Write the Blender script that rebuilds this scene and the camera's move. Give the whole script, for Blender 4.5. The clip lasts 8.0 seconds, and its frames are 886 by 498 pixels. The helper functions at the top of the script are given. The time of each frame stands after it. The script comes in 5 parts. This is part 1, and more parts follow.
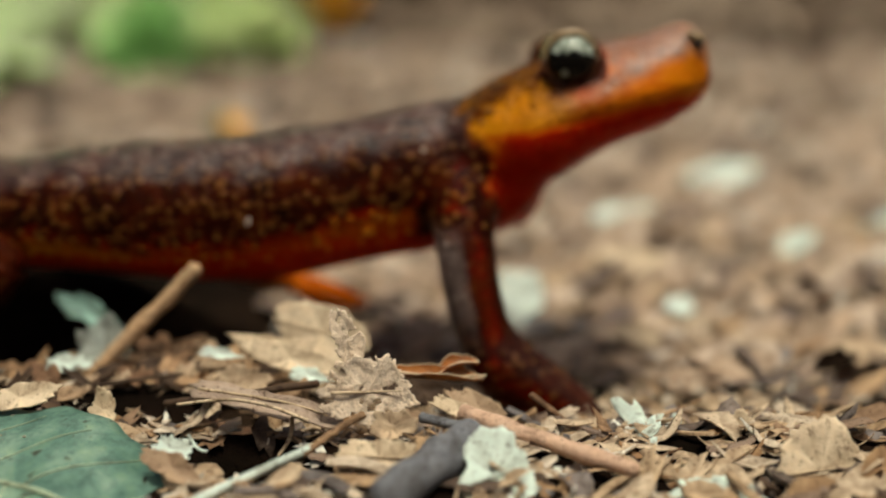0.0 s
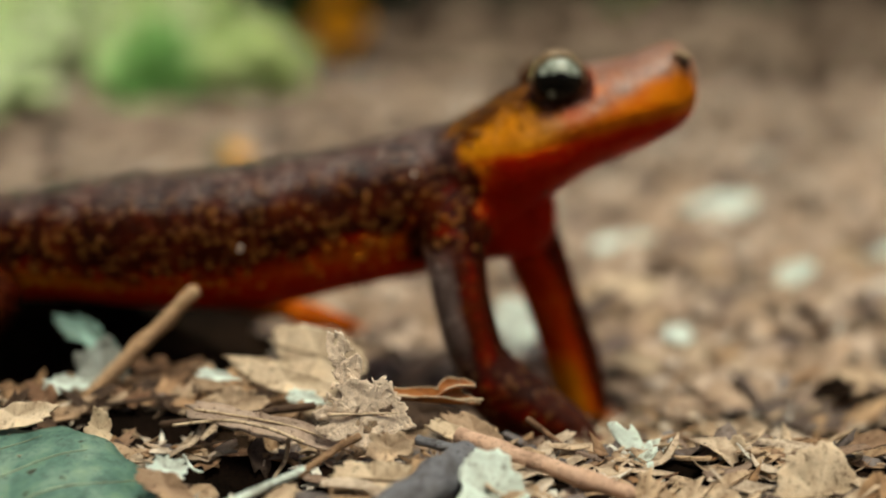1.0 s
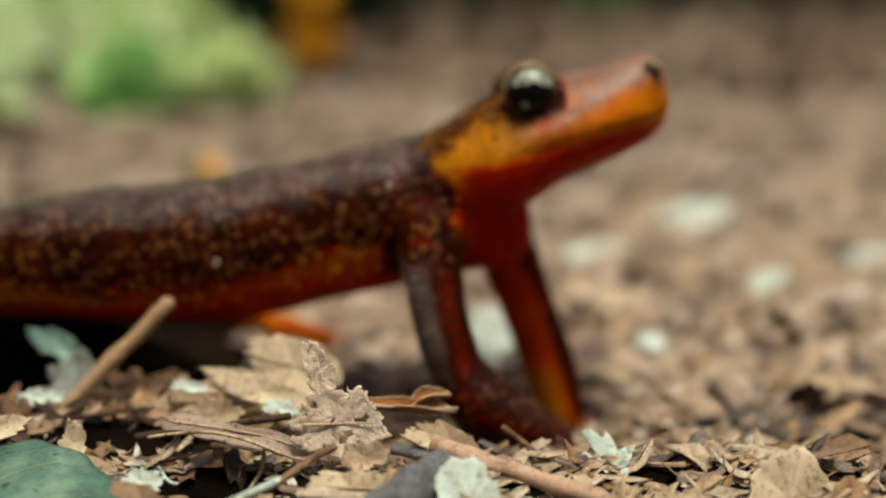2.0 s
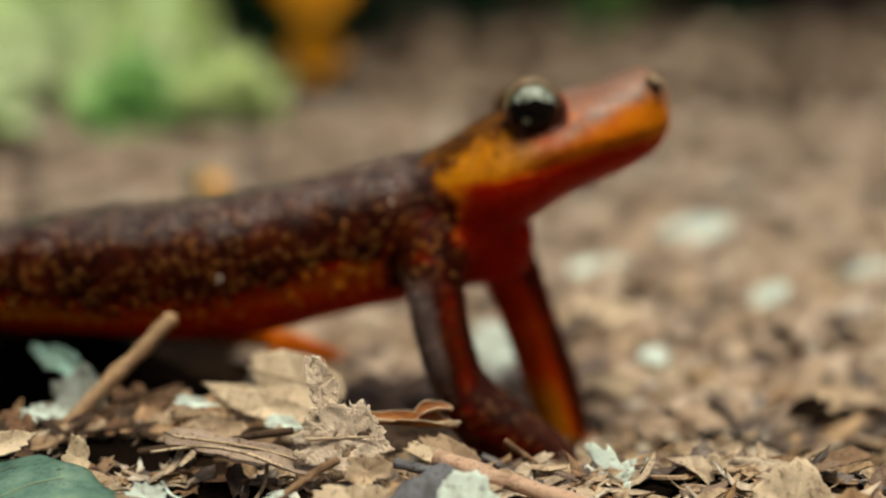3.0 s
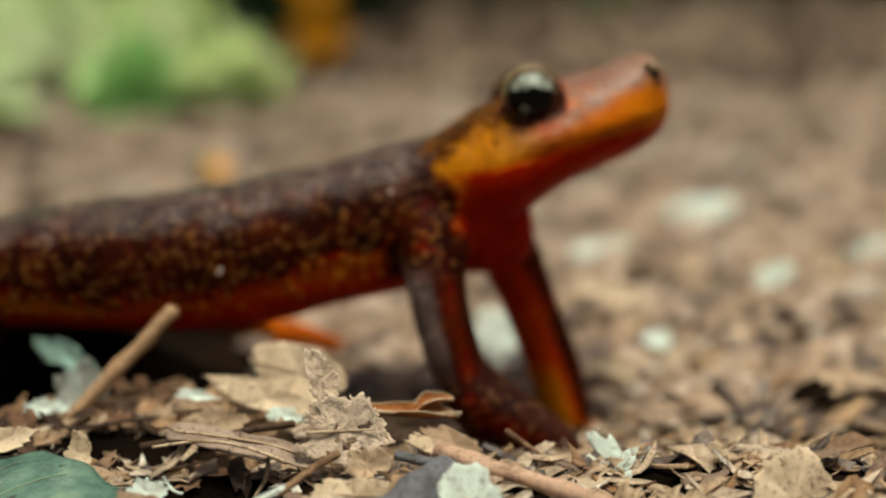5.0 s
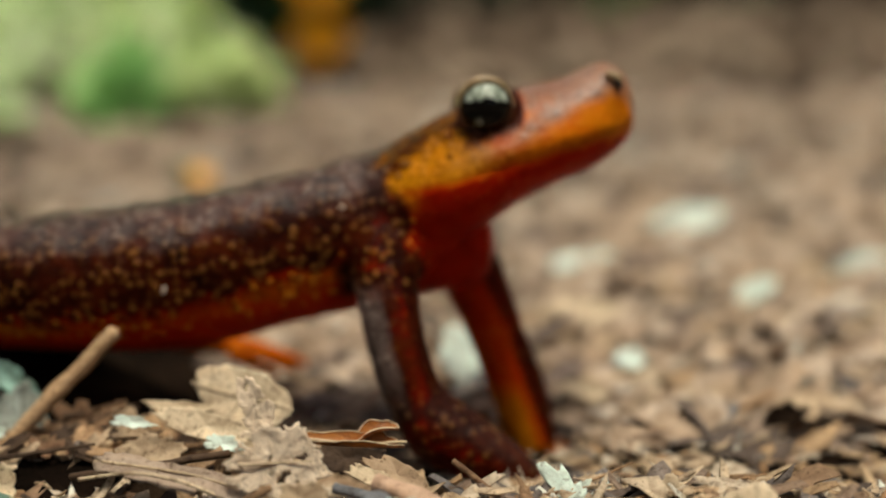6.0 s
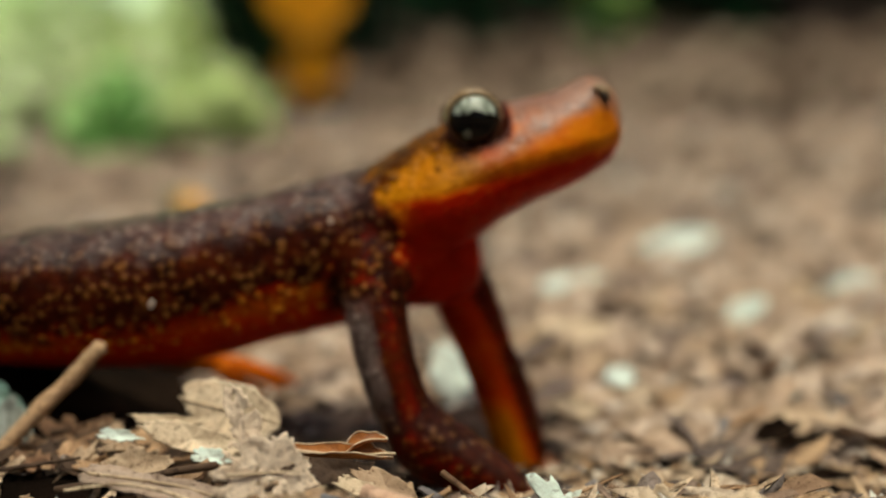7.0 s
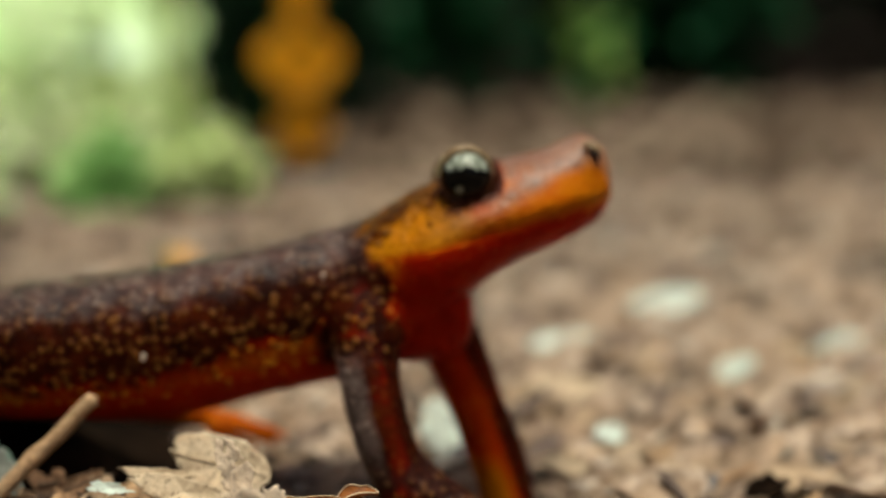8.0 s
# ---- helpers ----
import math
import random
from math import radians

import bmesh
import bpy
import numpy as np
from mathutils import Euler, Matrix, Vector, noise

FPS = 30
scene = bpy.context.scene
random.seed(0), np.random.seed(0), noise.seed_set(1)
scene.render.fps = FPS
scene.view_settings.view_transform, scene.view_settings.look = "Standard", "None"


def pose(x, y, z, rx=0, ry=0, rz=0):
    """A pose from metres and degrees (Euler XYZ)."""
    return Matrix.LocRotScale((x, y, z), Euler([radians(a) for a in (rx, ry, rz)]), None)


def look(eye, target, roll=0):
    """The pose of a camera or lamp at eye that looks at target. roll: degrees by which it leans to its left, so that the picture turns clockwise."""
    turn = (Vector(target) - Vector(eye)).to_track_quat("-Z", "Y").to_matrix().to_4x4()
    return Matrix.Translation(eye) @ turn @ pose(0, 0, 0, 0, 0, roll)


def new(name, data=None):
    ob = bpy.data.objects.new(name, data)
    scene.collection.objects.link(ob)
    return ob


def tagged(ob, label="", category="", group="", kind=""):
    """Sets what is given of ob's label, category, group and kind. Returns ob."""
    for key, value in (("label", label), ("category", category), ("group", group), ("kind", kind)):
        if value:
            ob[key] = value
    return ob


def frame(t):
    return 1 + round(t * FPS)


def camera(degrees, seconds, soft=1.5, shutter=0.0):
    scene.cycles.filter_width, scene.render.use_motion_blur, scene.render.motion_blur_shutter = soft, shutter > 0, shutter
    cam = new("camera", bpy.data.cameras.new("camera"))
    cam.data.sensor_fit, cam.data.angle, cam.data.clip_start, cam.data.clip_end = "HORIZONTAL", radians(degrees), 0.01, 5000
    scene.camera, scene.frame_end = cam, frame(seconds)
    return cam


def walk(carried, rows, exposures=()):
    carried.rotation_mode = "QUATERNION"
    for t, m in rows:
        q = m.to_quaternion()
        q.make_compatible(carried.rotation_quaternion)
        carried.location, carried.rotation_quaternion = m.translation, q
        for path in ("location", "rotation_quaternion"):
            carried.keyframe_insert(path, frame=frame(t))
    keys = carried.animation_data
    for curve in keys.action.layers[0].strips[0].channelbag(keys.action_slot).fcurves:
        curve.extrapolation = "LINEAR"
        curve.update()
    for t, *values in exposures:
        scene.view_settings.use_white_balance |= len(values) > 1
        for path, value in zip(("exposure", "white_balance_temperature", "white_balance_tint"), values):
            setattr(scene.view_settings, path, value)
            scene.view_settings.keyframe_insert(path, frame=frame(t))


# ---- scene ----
# ---- camera and walk ----
cam = camera(40.0, 8.0, soft=2.1)
cam.data.dof.use_dof = True
cam.data.dof.focus_distance = 0.088
cam.data.dof.aperture_fstop = 12.0
PATH = [
    (0.00, (0.00000, 0.00000, 0.03500), (0.00000, 0.09681, 0.00996), 0.00),
    (0.30, (0.00081, -0.00019, 0.03465), (0.00137, 0.09675, 0.01009), 0.46),
    (0.50, (0.00073, -0.00022, 0.03468), (-0.00000, 0.09682, 0.01054), 0.27),
    (1.00, (0.00036, -0.00043, 0.03422), (0.00015, 0.09706, 0.01193), 0.41),
    (1.50, (0.00044, -0.00076, 0.03421), (0.00197, 0.09694, 0.01291), 0.23),
    (1.70, (0.00046, -0.00075, 0.03420), (0.00220, 0.09692, 0.01282), 0.26),
    (2.80, (0.00058, -0.00118, 0.03403), (0.00229, 0.09669, 0.01361), -0.04),
    (3.00, (0.00057, -0.00120, 0.03403), (0.00211, 0.09677, 0.01402), -0.06),
    (3.50, (0.00089, -0.00115, 0.03406), (0.00231, 0.09668, 0.01341), -0.43),
    (4.00, (0.00108, -0.00132, 0.03405), (0.00263, 0.09646, 0.01313), -0.64),
    (4.50, (0.00114, -0.00108, 0.03421), (0.00265, 0.09674, 0.01350), -0.88),
    (5.00, (0.00132, -0.00077, 0.03508), (0.00215, 0.09680, 0.01317), -0.89),
    (5.10, (0.00249, -0.00040, 0.03619), (0.00364, 0.09711, 0.01404), -1.05),
    (5.20, (0.00388, 0.00287, 0.03647), (0.00517, 0.10043, 0.01455), -0.67),
    (6.30, (0.00651, 0.00369, 0.03440), (0.00591, 0.10131, 0.01273), -1.06),
    (6.50, (0.00653, 0.00355, 0.03370), (0.00615, 0.10147, 0.01338), -0.83),
    (7.00, (0.00667, 0.00346, 0.03361), (0.00713, 0.10165, 0.01471), -1.04),
    (7.50, (0.00665, 0.00323, 0.03350), (0.00731, 0.10176, 0.01643), -1.07),
    (8.00, (0.00640, 0.00256, 0.03321), (0.00787, 0.10157, 0.01927), -0.63),
]
walk(cam, [(t, look(eye, target, roll)) for t, eye, target, roll in PATH],
     exposures=[(0.0, 0.24, 6550, 2), (8.0, 0.24, 6550, 2)])

# ---- light ----
SUN_AZ, SUN_EL = radians(170), radians(75)
world = bpy.data.worlds.new("sky")
scene.world = world
world.use_nodes = True
_n = world.node_tree.nodes
_sky = _n.new("ShaderNodeTexSky")
_sky.sky_type, _sky.sun_disc = "NISHITA", False
_sky.sun_elevation, _sky.sun_rotation = SUN_EL, SUN_AZ
_sky.air_density, _sky.dust_density, _sky.ozone_density = 1.0, 8.0, 1.0
_n["Background"].inputs["Strength"].default_value = 0.085
world.node_tree.links.new(_sky.outputs[0], _n["Background"].inputs["Color"])
sun = new("sun", bpy.data.lights.new("sun", "SUN"))
sun.data.energy, sun.data.angle, sun.data.color = 3.1, radians(18), (1.0, 0.93, 0.82)
_sd = Vector((math.sin(SUN_AZ) * math.cos(SUN_EL), math.cos(SUN_AZ) * math.cos(SUN_EL), math.sin(SUN_EL)))
sun.matrix_world = look(_sd * 5, (0, 0, 0))
MM = 0.001


# ---- materials ----
def material(name, rough=0.7, spec=0.4):
    m = bpy.data.materials.new(name)
    m.use_nodes = True
    b = m.node_tree.nodes["Principled BSDF"]
    b.inputs["Roughness"].default_value = rough
    b.inputs["Specular IOR Level"].default_value = spec
    return m, m.node_tree.nodes, m.node_tree.links, b


def noise_node(nodes, links, scale, detail=4.0, rough=0.6, vector=None):
    t = nodes.new("ShaderNodeTexNoise")
    t.inputs["Scale"].default_value, t.inputs["Detail"].default_value = scale, detail
    t.inputs["Roughness"].default_value = rough
    if vector is not None:
        links.new(vector, t.inputs["Vector"])
    return t.outputs["Fac"]


def ramp_node(nodes, links, fac, stops, smooth=False):
    r = nodes.new("ShaderNodeValToRGB")
    if smooth:
        r.color_ramp.interpolation = "EASE"
    el = r.color_ramp.elements
    while len(el) < len(stops):
        el.new(0.5)
    for e, (p, c) in zip(el, stops):
        e.position, e.color = p, (*c, 1) if len(c) == 3 else c
    links.new(fac, r.inputs["Fac"])
    return r.outputs["Color"]


def math_node(nodes, links, op, a, b=None, clamp=False):
    m = nodes.new("ShaderNodeMath")
    m.operation, m.use_clamp = op, clamp
    for i, v in enumerate((a, b)):
        if v is None:
            continue
        if isinstance(v, (int, float)):
            m.inputs[i].default_value = v
        else:
            links.new(v, m.inputs[i])
    return m.outputs[0]


def mix_node(nodes, links, fac, a, b, blend="MIX"):
    m = nodes.new("ShaderNodeMix")
    m.data_type, m.blend_type = "RGBA", blend
    for sock, v in ((m.inputs[0], fac), (m.inputs[6], a), (m.inputs[7], b)):
        if isinstance(v, (int, float)):
            sock.default_value = v
        elif isinstance(v, tuple):
            sock.default_value = (*v, 1)
        else:
            links.new(v, sock)
    return m.outputs[2]


def bump_node(nodes, links, height, dist, bsdf, strength=1.0, normal=None):
    b = nodes.new("ShaderNodeBump")
    b.inputs["Strength"].default_value, b.inputs["Distance"].default_value = strength, dist
    links.new(height, b.inputs["Height"])
    if normal is not None:
        links.new(normal, b.inputs["Normal"])
    if bsdf is not None:
        links.new(b.outputs[0], bsdf.inputs["Normal"])
    return b.outputs[0]


def coords(nodes):
    return nodes.new("ShaderNodeTexCoord").outputs["Object"]


def dry_material(name, stops, island=False, scale=260.0, rough=0.75, relief=0.00028, wear=1.0):
    """Dead leaf, bark or wood: a hue for each piece, mottling, fine fibre relief."""
    m, n, l, b = material(name, rough, 0.25)
    if island:
        rnd = n.new("ShaderNodeNewGeometry").outputs["Random Per Island"]
    else:
        rnd = n.new("ShaderNodeObjectInfo").outputs["Random"]
    co = coords(n)
    base = ramp_node(n, l, rnd, stops)
    big = noise_node(n, l, scale, 5, 0.65, co)
    fine = noise_node(n, l, scale * 7, 3, 0.7, co)
    shade = ramp_node(n, l, big, [(0.3, (0.45, 0.40, 0.34)), (0.52, (1, 1, 1)), (0.75, (1.18, 1.12, 1.02))])
    c = mix_node(n, l, wear, base, shade, "MULTIPLY")
    speck = ramp_node(n, l, fine, [(0.34, (0.30, 0.24, 0.20)), (0.45, (1, 1, 1))])
    c = mix_node(n, l, 0.85 * wear, c, speck, "MULTIPLY")
    mid = noise_node(n, l, scale * 2.6, 4, 0.7, co)
    c = mix_node(n, l, 0.8 * wear, c, ramp_node(n, l, mid, [(0.30, (0.42, 0.36, 0.32)), (0.44, (0.86, 0.82, 0.80)), (0.60, (1.0, 1.0, 1.0)), (0.74, (1.25, 1.22, 1.16))]), "MULTIPLY")
    l.new(c, b.inputs["Base Color"])
    h = math_node(n, l, "ADD", math_node(n, l, "MULTIPLY", big, 1.0), math_node(n, l, "MULTIPLY", fine, 0.35))
    bump_node(n, l, h, relief, b, 1.0)
    return m


TAN = [(0.0, (0.39, 0.265, 0.165)), (0.5, (0.50, 0.365, 0.235)), (1.0, (0.58, 0.445, 0.30))]
MIXED = [(0.0, (0.10, 0.06, 0.035)), (0.12, (0.20, 0.19, 0.19)), (0.24, (0.33, 0.19, 0.09)), (0.45, (0.49, 0.345, 0.205)), (0.75, (0.575, 0.44, 0.295)), (0.95, (0.70, 0.62, 0.50)), (1.0, (0.78, 0.80, 0.71))]
M_LEAF = dry_material("dry_leaf", TAN)
M_LITTER = dry_material("litter", MIXED, island=True)
MID = [(0.0, (0.10, 0.075, 0.06)), (0.14, (0.26, 0.20, 0.17)), (0.30, (0.42, 0.30, 0.20)), (0.6, (0.54, 0.41, 0.30)), (0.94, (0.60, 0.49, 0.385)), (1.0, (0.74, 0.72, 0.64))]
DULL = [(0.0, (0.10, 0.066, 0.042)), (0.5, (0.22, 0.16, 0.112)), (1.0, (0.32, 0.25, 0.18))]
M_MID = dry_material("mid_litter", MID, island=True)
M_FAR = dry_material("far_litter", DULL, island=True, scale=60)
M_PIECE = dry_material("leaf_piece", MIXED[:-2] + [(1.0, (0.62, 0.51, 0.38))])
M_DULL = dry_material("dull_leaf", [(0.0, (0.38, 0.285, 0.215)), (1.0, (0.43, 0.33, 0.25))])
M_BUFF = dry_material("buff_leaf", [(0.0, (0.65, 0.51, 0.33)), (1.0, (0.72, 0.58, 0.40))])
M_LACE = dry_material("lacy_leaf", [(0.0, (0.80, 0.64, 0.47)), (1.0, (0.84, 0.68, 0.51))], scale=420, relief=0.0005, wear=0.55)
M_BROWN = dry_material("brown_leaf", [(0.0, (0.34, 0.12, 0.025)), (1.0, (0.42, 0.16, 0.035))], rough=0.5)
M_PALE = dry_material("pale_leaf", [(0.0, (0.68, 0.79, 0.69)), (1.0, (0.75, 0.86, 0.77))], wear=0.8)
M_GREYGREEN = dry_material("grey_green_leaf", [(0.0, (0.24, 0.28, 0.25)), (1.0, (0.32, 0.35, 0.31))])
M_MINT = dry_material("mint_leaf", [(0.0, (0.27, 0.44, 0.37)), (1.0, (0.33, 0.50, 0.42))])
M_STICK = dry_material("stick", [(0.0, (0.46, 0.28, 0.15)), (1.0, (0.55, 0.36, 0.20))], scale=420)
M_PINKSTICK = dry_material("bare_stick", [(0.0, (0.58, 0.37, 0.25)), (1.0, (0.64, 0.43, 0.30))], scale=420, wear=0.7)
M_DARKSTICK = dry_material("dark_bark", [(0.0, (0.16, 0.165, 0.18)), (1.0, (0.19, 0.195, 0.21))], scale=380, relief=0.0003)
M_TWIG = dry_material("twig", [(0.0, (0.20, 0.11, 0.06)), (0.5, (0.35, 0.22, 0.12)), (1.0, (0.48, 0.36, 0.24))], scale=420)


def ground_material():
    m, n, l, b = material("forest_soil", 0.95, 0.02)
    co = coords(n)
    a = noise_node(n, l, 90, 6, 0.65, co)
    d = noise_node(n, l, 3.0, 4, 0.6, co)
    c = ramp_node(n, l, a, [(0.32, (0.004, 0.003, 0.002)), (0.50, (0.010, 0.006, 0.004)), (0.68, (0.032, 0.020, 0.012))])
    c = mix_node(n, l, 1.0, c, ramp_node(n, l, d, [(0.3, (0.75, 0.72, 0.7)), (0.7, (1.15, 1.1, 1.05))]), "MULTIPLY")
    l.new(c, b.inputs["Base Color"])
    bump_node(n, l, a, 0.002, b)
    return m


def skin_material():
    """Newt skin: dark red-brown back with small tan warts, orange belly; masks ride on the mesh, the mottling is procedural."""
    m, n, l, b = material("newt_skin", 0.38, 0.08)
    co = coords(n)

    def mask(key):
        at = n.new("ShaderNodeAttribute")
        at.attribute_name = key
        return at.outputs["Fac"]

    dark, warm, pale, rough, wart = (mask(k) for k in ("dark", "warm", "pale", "grain", "wart"))
    big = noise_node(n, l, 300, 4, 0.6, co)
    mid = noise_node(n, l, 900, 3, 0.6, co)
    fine = noise_node(n, l, 2600, 3, 0.6, co)
    off = lambda v, k: math_node(n, l, "MULTIPLY", math_node(n, l, "SUBTRACT", v, 0.5), k)
    mul = lambda p, q: math_node(n, l, "MULTIPLY", p, q)
    dot = ramp_node(n, l, math_node(n, l, "ADD", wart, off(fine, 0.25)), [(0.22, (0, 0, 0)), (0.68, (1, 1, 1))], True)
    # brown cover broken up by mottling and warts
    k = math_node(n, l, "ADD", math_node(n, l, "ADD", dark, off(big, 0.8)), mul(off(mid, 0.9), rough))
    cover = ramp_node(n, l, k, [(0.15, (0, 0, 0)), (0.75, (1, 1, 1))], True)
    w = math_node(n, l, "ADD", warm, mul(off(mid, 0.9), math_node(n, l, "MINIMUM", warm, 0.5)))
    orange = ramp_node(n, l, w, [(0.0, (0.38, 0.007, 0.001)), (0.25, (0.52, 0.032, 0.001)), (0.5, (0.60, 0.120, 0.003)), (1.0, (0.74, 0.275, 0.006))])
    orange = mix_node(n, l, 0.7, orange, ramp_node(n, l, big, [(0.35, (0.6, 0.5, 0.45)), (0.6, (1.1, 1.1, 1.1))]), "MULTIPLY")
    orange = mix_node(n, l, mul(mul(dot, rough), math_node(n, l, "MULTIPLY", warm, 5.0, True)), orange, (0.74, 0.27, 0.020))
    brown = ramp_node(n, l, math_node(n, l, "ADD", big, off(mid, 0.5)), [(0.30, (0.005, 0.001, 0.0004)), (0.5, (0.026, 0.0034, 0.0007)), (0.7, (0.066, 0.0095, 0.0013))])
    tan = ramp_node(n, l, mid, [(0.35, (0.080, 0.022, 0.004)), (0.65, (0.215, 0.090, 0.022))])
    brown = mix_node(n, l, mul(dot, rough), brown, tan)
    c = mix_node(n, l, cover, orange, brown)
    # grey-lilac skin plus painted sky sheen, on the warts more than between them
    lilac = ramp_node(n, l, math_node(n, l, "ADD", fine, off(big, 0.5)), [(0.35, (0.090, 0.062, 0.052)), (0.65, (0.29, 0.222, 0.190))])
    gap = math_node(n, l, "SUBTRACT", 1.0, mul(rough, math_node(n, l, "SUBTRACT", 0.80, mul(dot, 0.80))))
    c = mix_node(n, l, mul(mul(pale, gap), ramp_node(n, l, big, [(0.25, (0.45, 0.45, 0.45)), (0.5, (1, 1, 1))])), c, lilac)
    l.new(c, b.inputs["Base Color"])
    l.new(math_node(n, l, "ADD", mul(pale, 0.30), 0.035), b.inputs["Specular IOR Level"])
    nb = bump_node(n, l, mid, 0.00020, None, 0.6)
    bump_node(n, l, fine, 0.00014, b, 0.7, nb)
    return m


def eye_material():
    """Eyeball looking along its local -y: black pupil, dark iris with a gold rim, wet."""
    m, n, l, b = material("newt_eye", 0.05, 0.15)
    co = coords(n)
    sep = n.new("ShaderNodeSeparateXYZ")
    l.new(co, sep.inputs[0])
    K = 1000 / 2.5
    u, w = math_node(n, l, "MULTIPLY", sep.outputs[0], K), math_node(n, l, "MULTIPLY", sep.outputs[2], K)
    g = math_node(n, l, "SUBTRACT", noise_node(n, l, 1700, 4, 0.65, co), 0.5)
    ln = lambda du, dw: math_node(n, l, "SQRT", math_node(n, l, "ADD", math_node(n, l, "POWER", math_node(n, l, "ADD", u, du), 2.0), math_node(n, l, "POWER", math_node(n, l, "ADD", w, dw), 2.0)))
    r = math_node(n, l, "ADD", ln(0.0, 0.0), math_node(n, l, "MULTIPLY", g, 0.10))
    gold = ramp_node(n, l, r, [(0.74, (0.006, 0.005, 0.004)), (0.84, (0.05, 0.03, 0.008)), (0.91, (0.30, 0.21, 0.06)), (0.96, (0.14, 0.08, 0.03))])
    rust = ramp_node(n, l, r, [(0.74, (0.005, 0.004, 0.003)), (0.86, (0.035, 0.014, 0.005)), (0.96, (0.07, 0.02, 0.006))])
    side = math_node(n, l, "SUBTRACT", w, math_node(n, l, "MULTIPLY", u, 0.8))
    dark_rim = mix_node(n, l, ramp_node(n, l, side, [(0.0, (0, 0, 0)), (0.35, (1, 1, 1))]), rust, gold)
    # pale iris, with sky reflection painted in, above the black pupil; fleck below it
    pupil = math_node(n, l, "ADD", ln(-0.06, 0.20), math_node(n, l, "MULTIPLY", g, 0.25))
    up = math_node(n, l, "MULTIPLY", ramp_node(n, l, pupil, [(0.47, (0, 0, 0)), (0.52, (1, 1, 1))]),
                   ramp_node(n, l, math_node(n, l, "ADD", w, math_node(n, l, "MULTIPLY", g, 0.75)), [(0.16, (0, 0, 0)), (0.24, (1, 1, 1))]))
    up = math_node(n, l, "MULTIPLY", up, ramp_node(n, l, r, [(0.70, (1, 1, 1)), (0.80, (0, 0, 0))]))
    fleck = ramp_node(n, l, math_node(n, l, "ADD", ln(0.24, 0.50), math_node(n, l, "MULTIPLY", g, 0.2)), [(0.10, (0.7, 0.7, 0.7)), (0.17, (0, 0, 0))])
    iris = ramp_node(n, l, noise_node(n, l, 1500, 4, 0.65, co), [(0.32, (0.12, 0.14, 0.10)), (0.5, (0.36, 0.40, 0.32)), (0.66, (0.66, 0.70, 0.58))])
    c = mix_node(n, l, math_node(n, l, "MAXIMUM", up, fleck), dark_rim, iris)
    l.new(c, b.inputs["Base Color"])
    b.inputs["Coat Weight"].default_value = 0.12
    b.inputs["Coat Roughness"].default_value = 0.02
    return m


def plant_material(name, a, c2, trans=0.25, spec=0.4):
    m, n, l, b = material(name, 0.5, spec)
    rnd = n.new("ShaderNodeNewGeometry").outputs["Random Per Island"]
    c = ramp_node(n, l, rnd, [(0.0, a), (1.0, c2)])
    t = noise_node(n, l, 60, 4, 0.6, coords(n))
    c = mix_node(n, l, 0.5, c, ramp_node(n, l, t, [(0.3, (0.6, 0.65, 0.5)), (0.7, (1.2, 1.2, 1.1))]), "MULTIPLY")
    l.new(c, b.inputs["Base Color"])
    tr = n.new("ShaderNodeBsdfTranslucent")
    l.new(c, tr.inputs["Color"])
    mx = n.new("ShaderNodeMixShader")
    mx.inputs[0].default_value = trans
    l.new(b.outputs[0], mx.inputs[1])
    l.new(tr.outputs[0], mx.inputs[2])
    l.new(mx.outputs[0], n["Material Output"].inputs["Surface"])
    return m


def green_leaf_material():
    m, n, l, b = material("waxy_green_leaf", 0.55, 0.2)
    co = coords(n)
    sep = n.new("ShaderNodeSeparateXYZ")
    l.new(co, sep.inputs[0])
    big = noise_node(n, l, 220, 5, 0.6, co)
    c = ramp_node(n, l, big, [(0.3, (0.05, 0.11, 0.085)), (0.5, (0.13, 0.225, 0.17)), (0.7, (0.27, 0.37, 0.28))])
    c = mix_node(n, l, 0.75, c, ramp_node(n, l, noise_node(n, l, 700, 5, 0.7, co), [(0.34, (0.40, 0.42, 0.45)), (0.5, (0.95, 1.0, 1.0)), (0.68, (1.35, 1.25, 1.05))]), "MULTIPLY")
    spots = noise_node(n, l, 900, 2, 0.5, co)
    c = mix_node(n, l, ramp_node(n, l, spots, [(0.66, (0, 0, 0)), (0.72, (1, 1, 1))]), c, (0.04, 0.04, 0.025))
    l.new(c, b.inputs["Base Color"])
    bump_node(n, l, big, 0.0003, b)
    return m


M_GROUND = ground_material()
M_SKIN = skin_material()
M_EYE = eye_material()
M_GREENLEAF = green_leaf_material()
M_VEIN = dry_material("leaf_vein", [(0.0, (0.36, 0.46, 0.32)), (1.0, (0.44, 0.52, 0.36))])
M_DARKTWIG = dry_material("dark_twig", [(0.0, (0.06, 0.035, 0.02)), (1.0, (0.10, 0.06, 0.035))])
M_PLANT = plant_material("plant_leaf", (0.16, 0.42, 0.08), (0.42, 0.60, 0.16), 0.4)
M_PLANT2 = plant_material("bush_leaf", (0.010, 0.075, 0.030), (0.03, 0.16, 0.06), 0.25, 0.1)
M_PLANT3 = plant_material("pale_plant_leaf", (0.66, 0.86, 0.36), (0.92, 0.97, 0.72), 0.2)
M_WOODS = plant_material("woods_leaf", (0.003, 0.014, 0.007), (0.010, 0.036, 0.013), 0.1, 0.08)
M_LIME = plant_material("lime_leaf", (0.66, 0.85, 0.30), (0.88, 0.95, 0.54), 0.15)
M_FRESH = plant_material("fresh_green_leaf", (0.30, 0.64, 0.18), (0.44, 0.78, 0.28), 0.15)
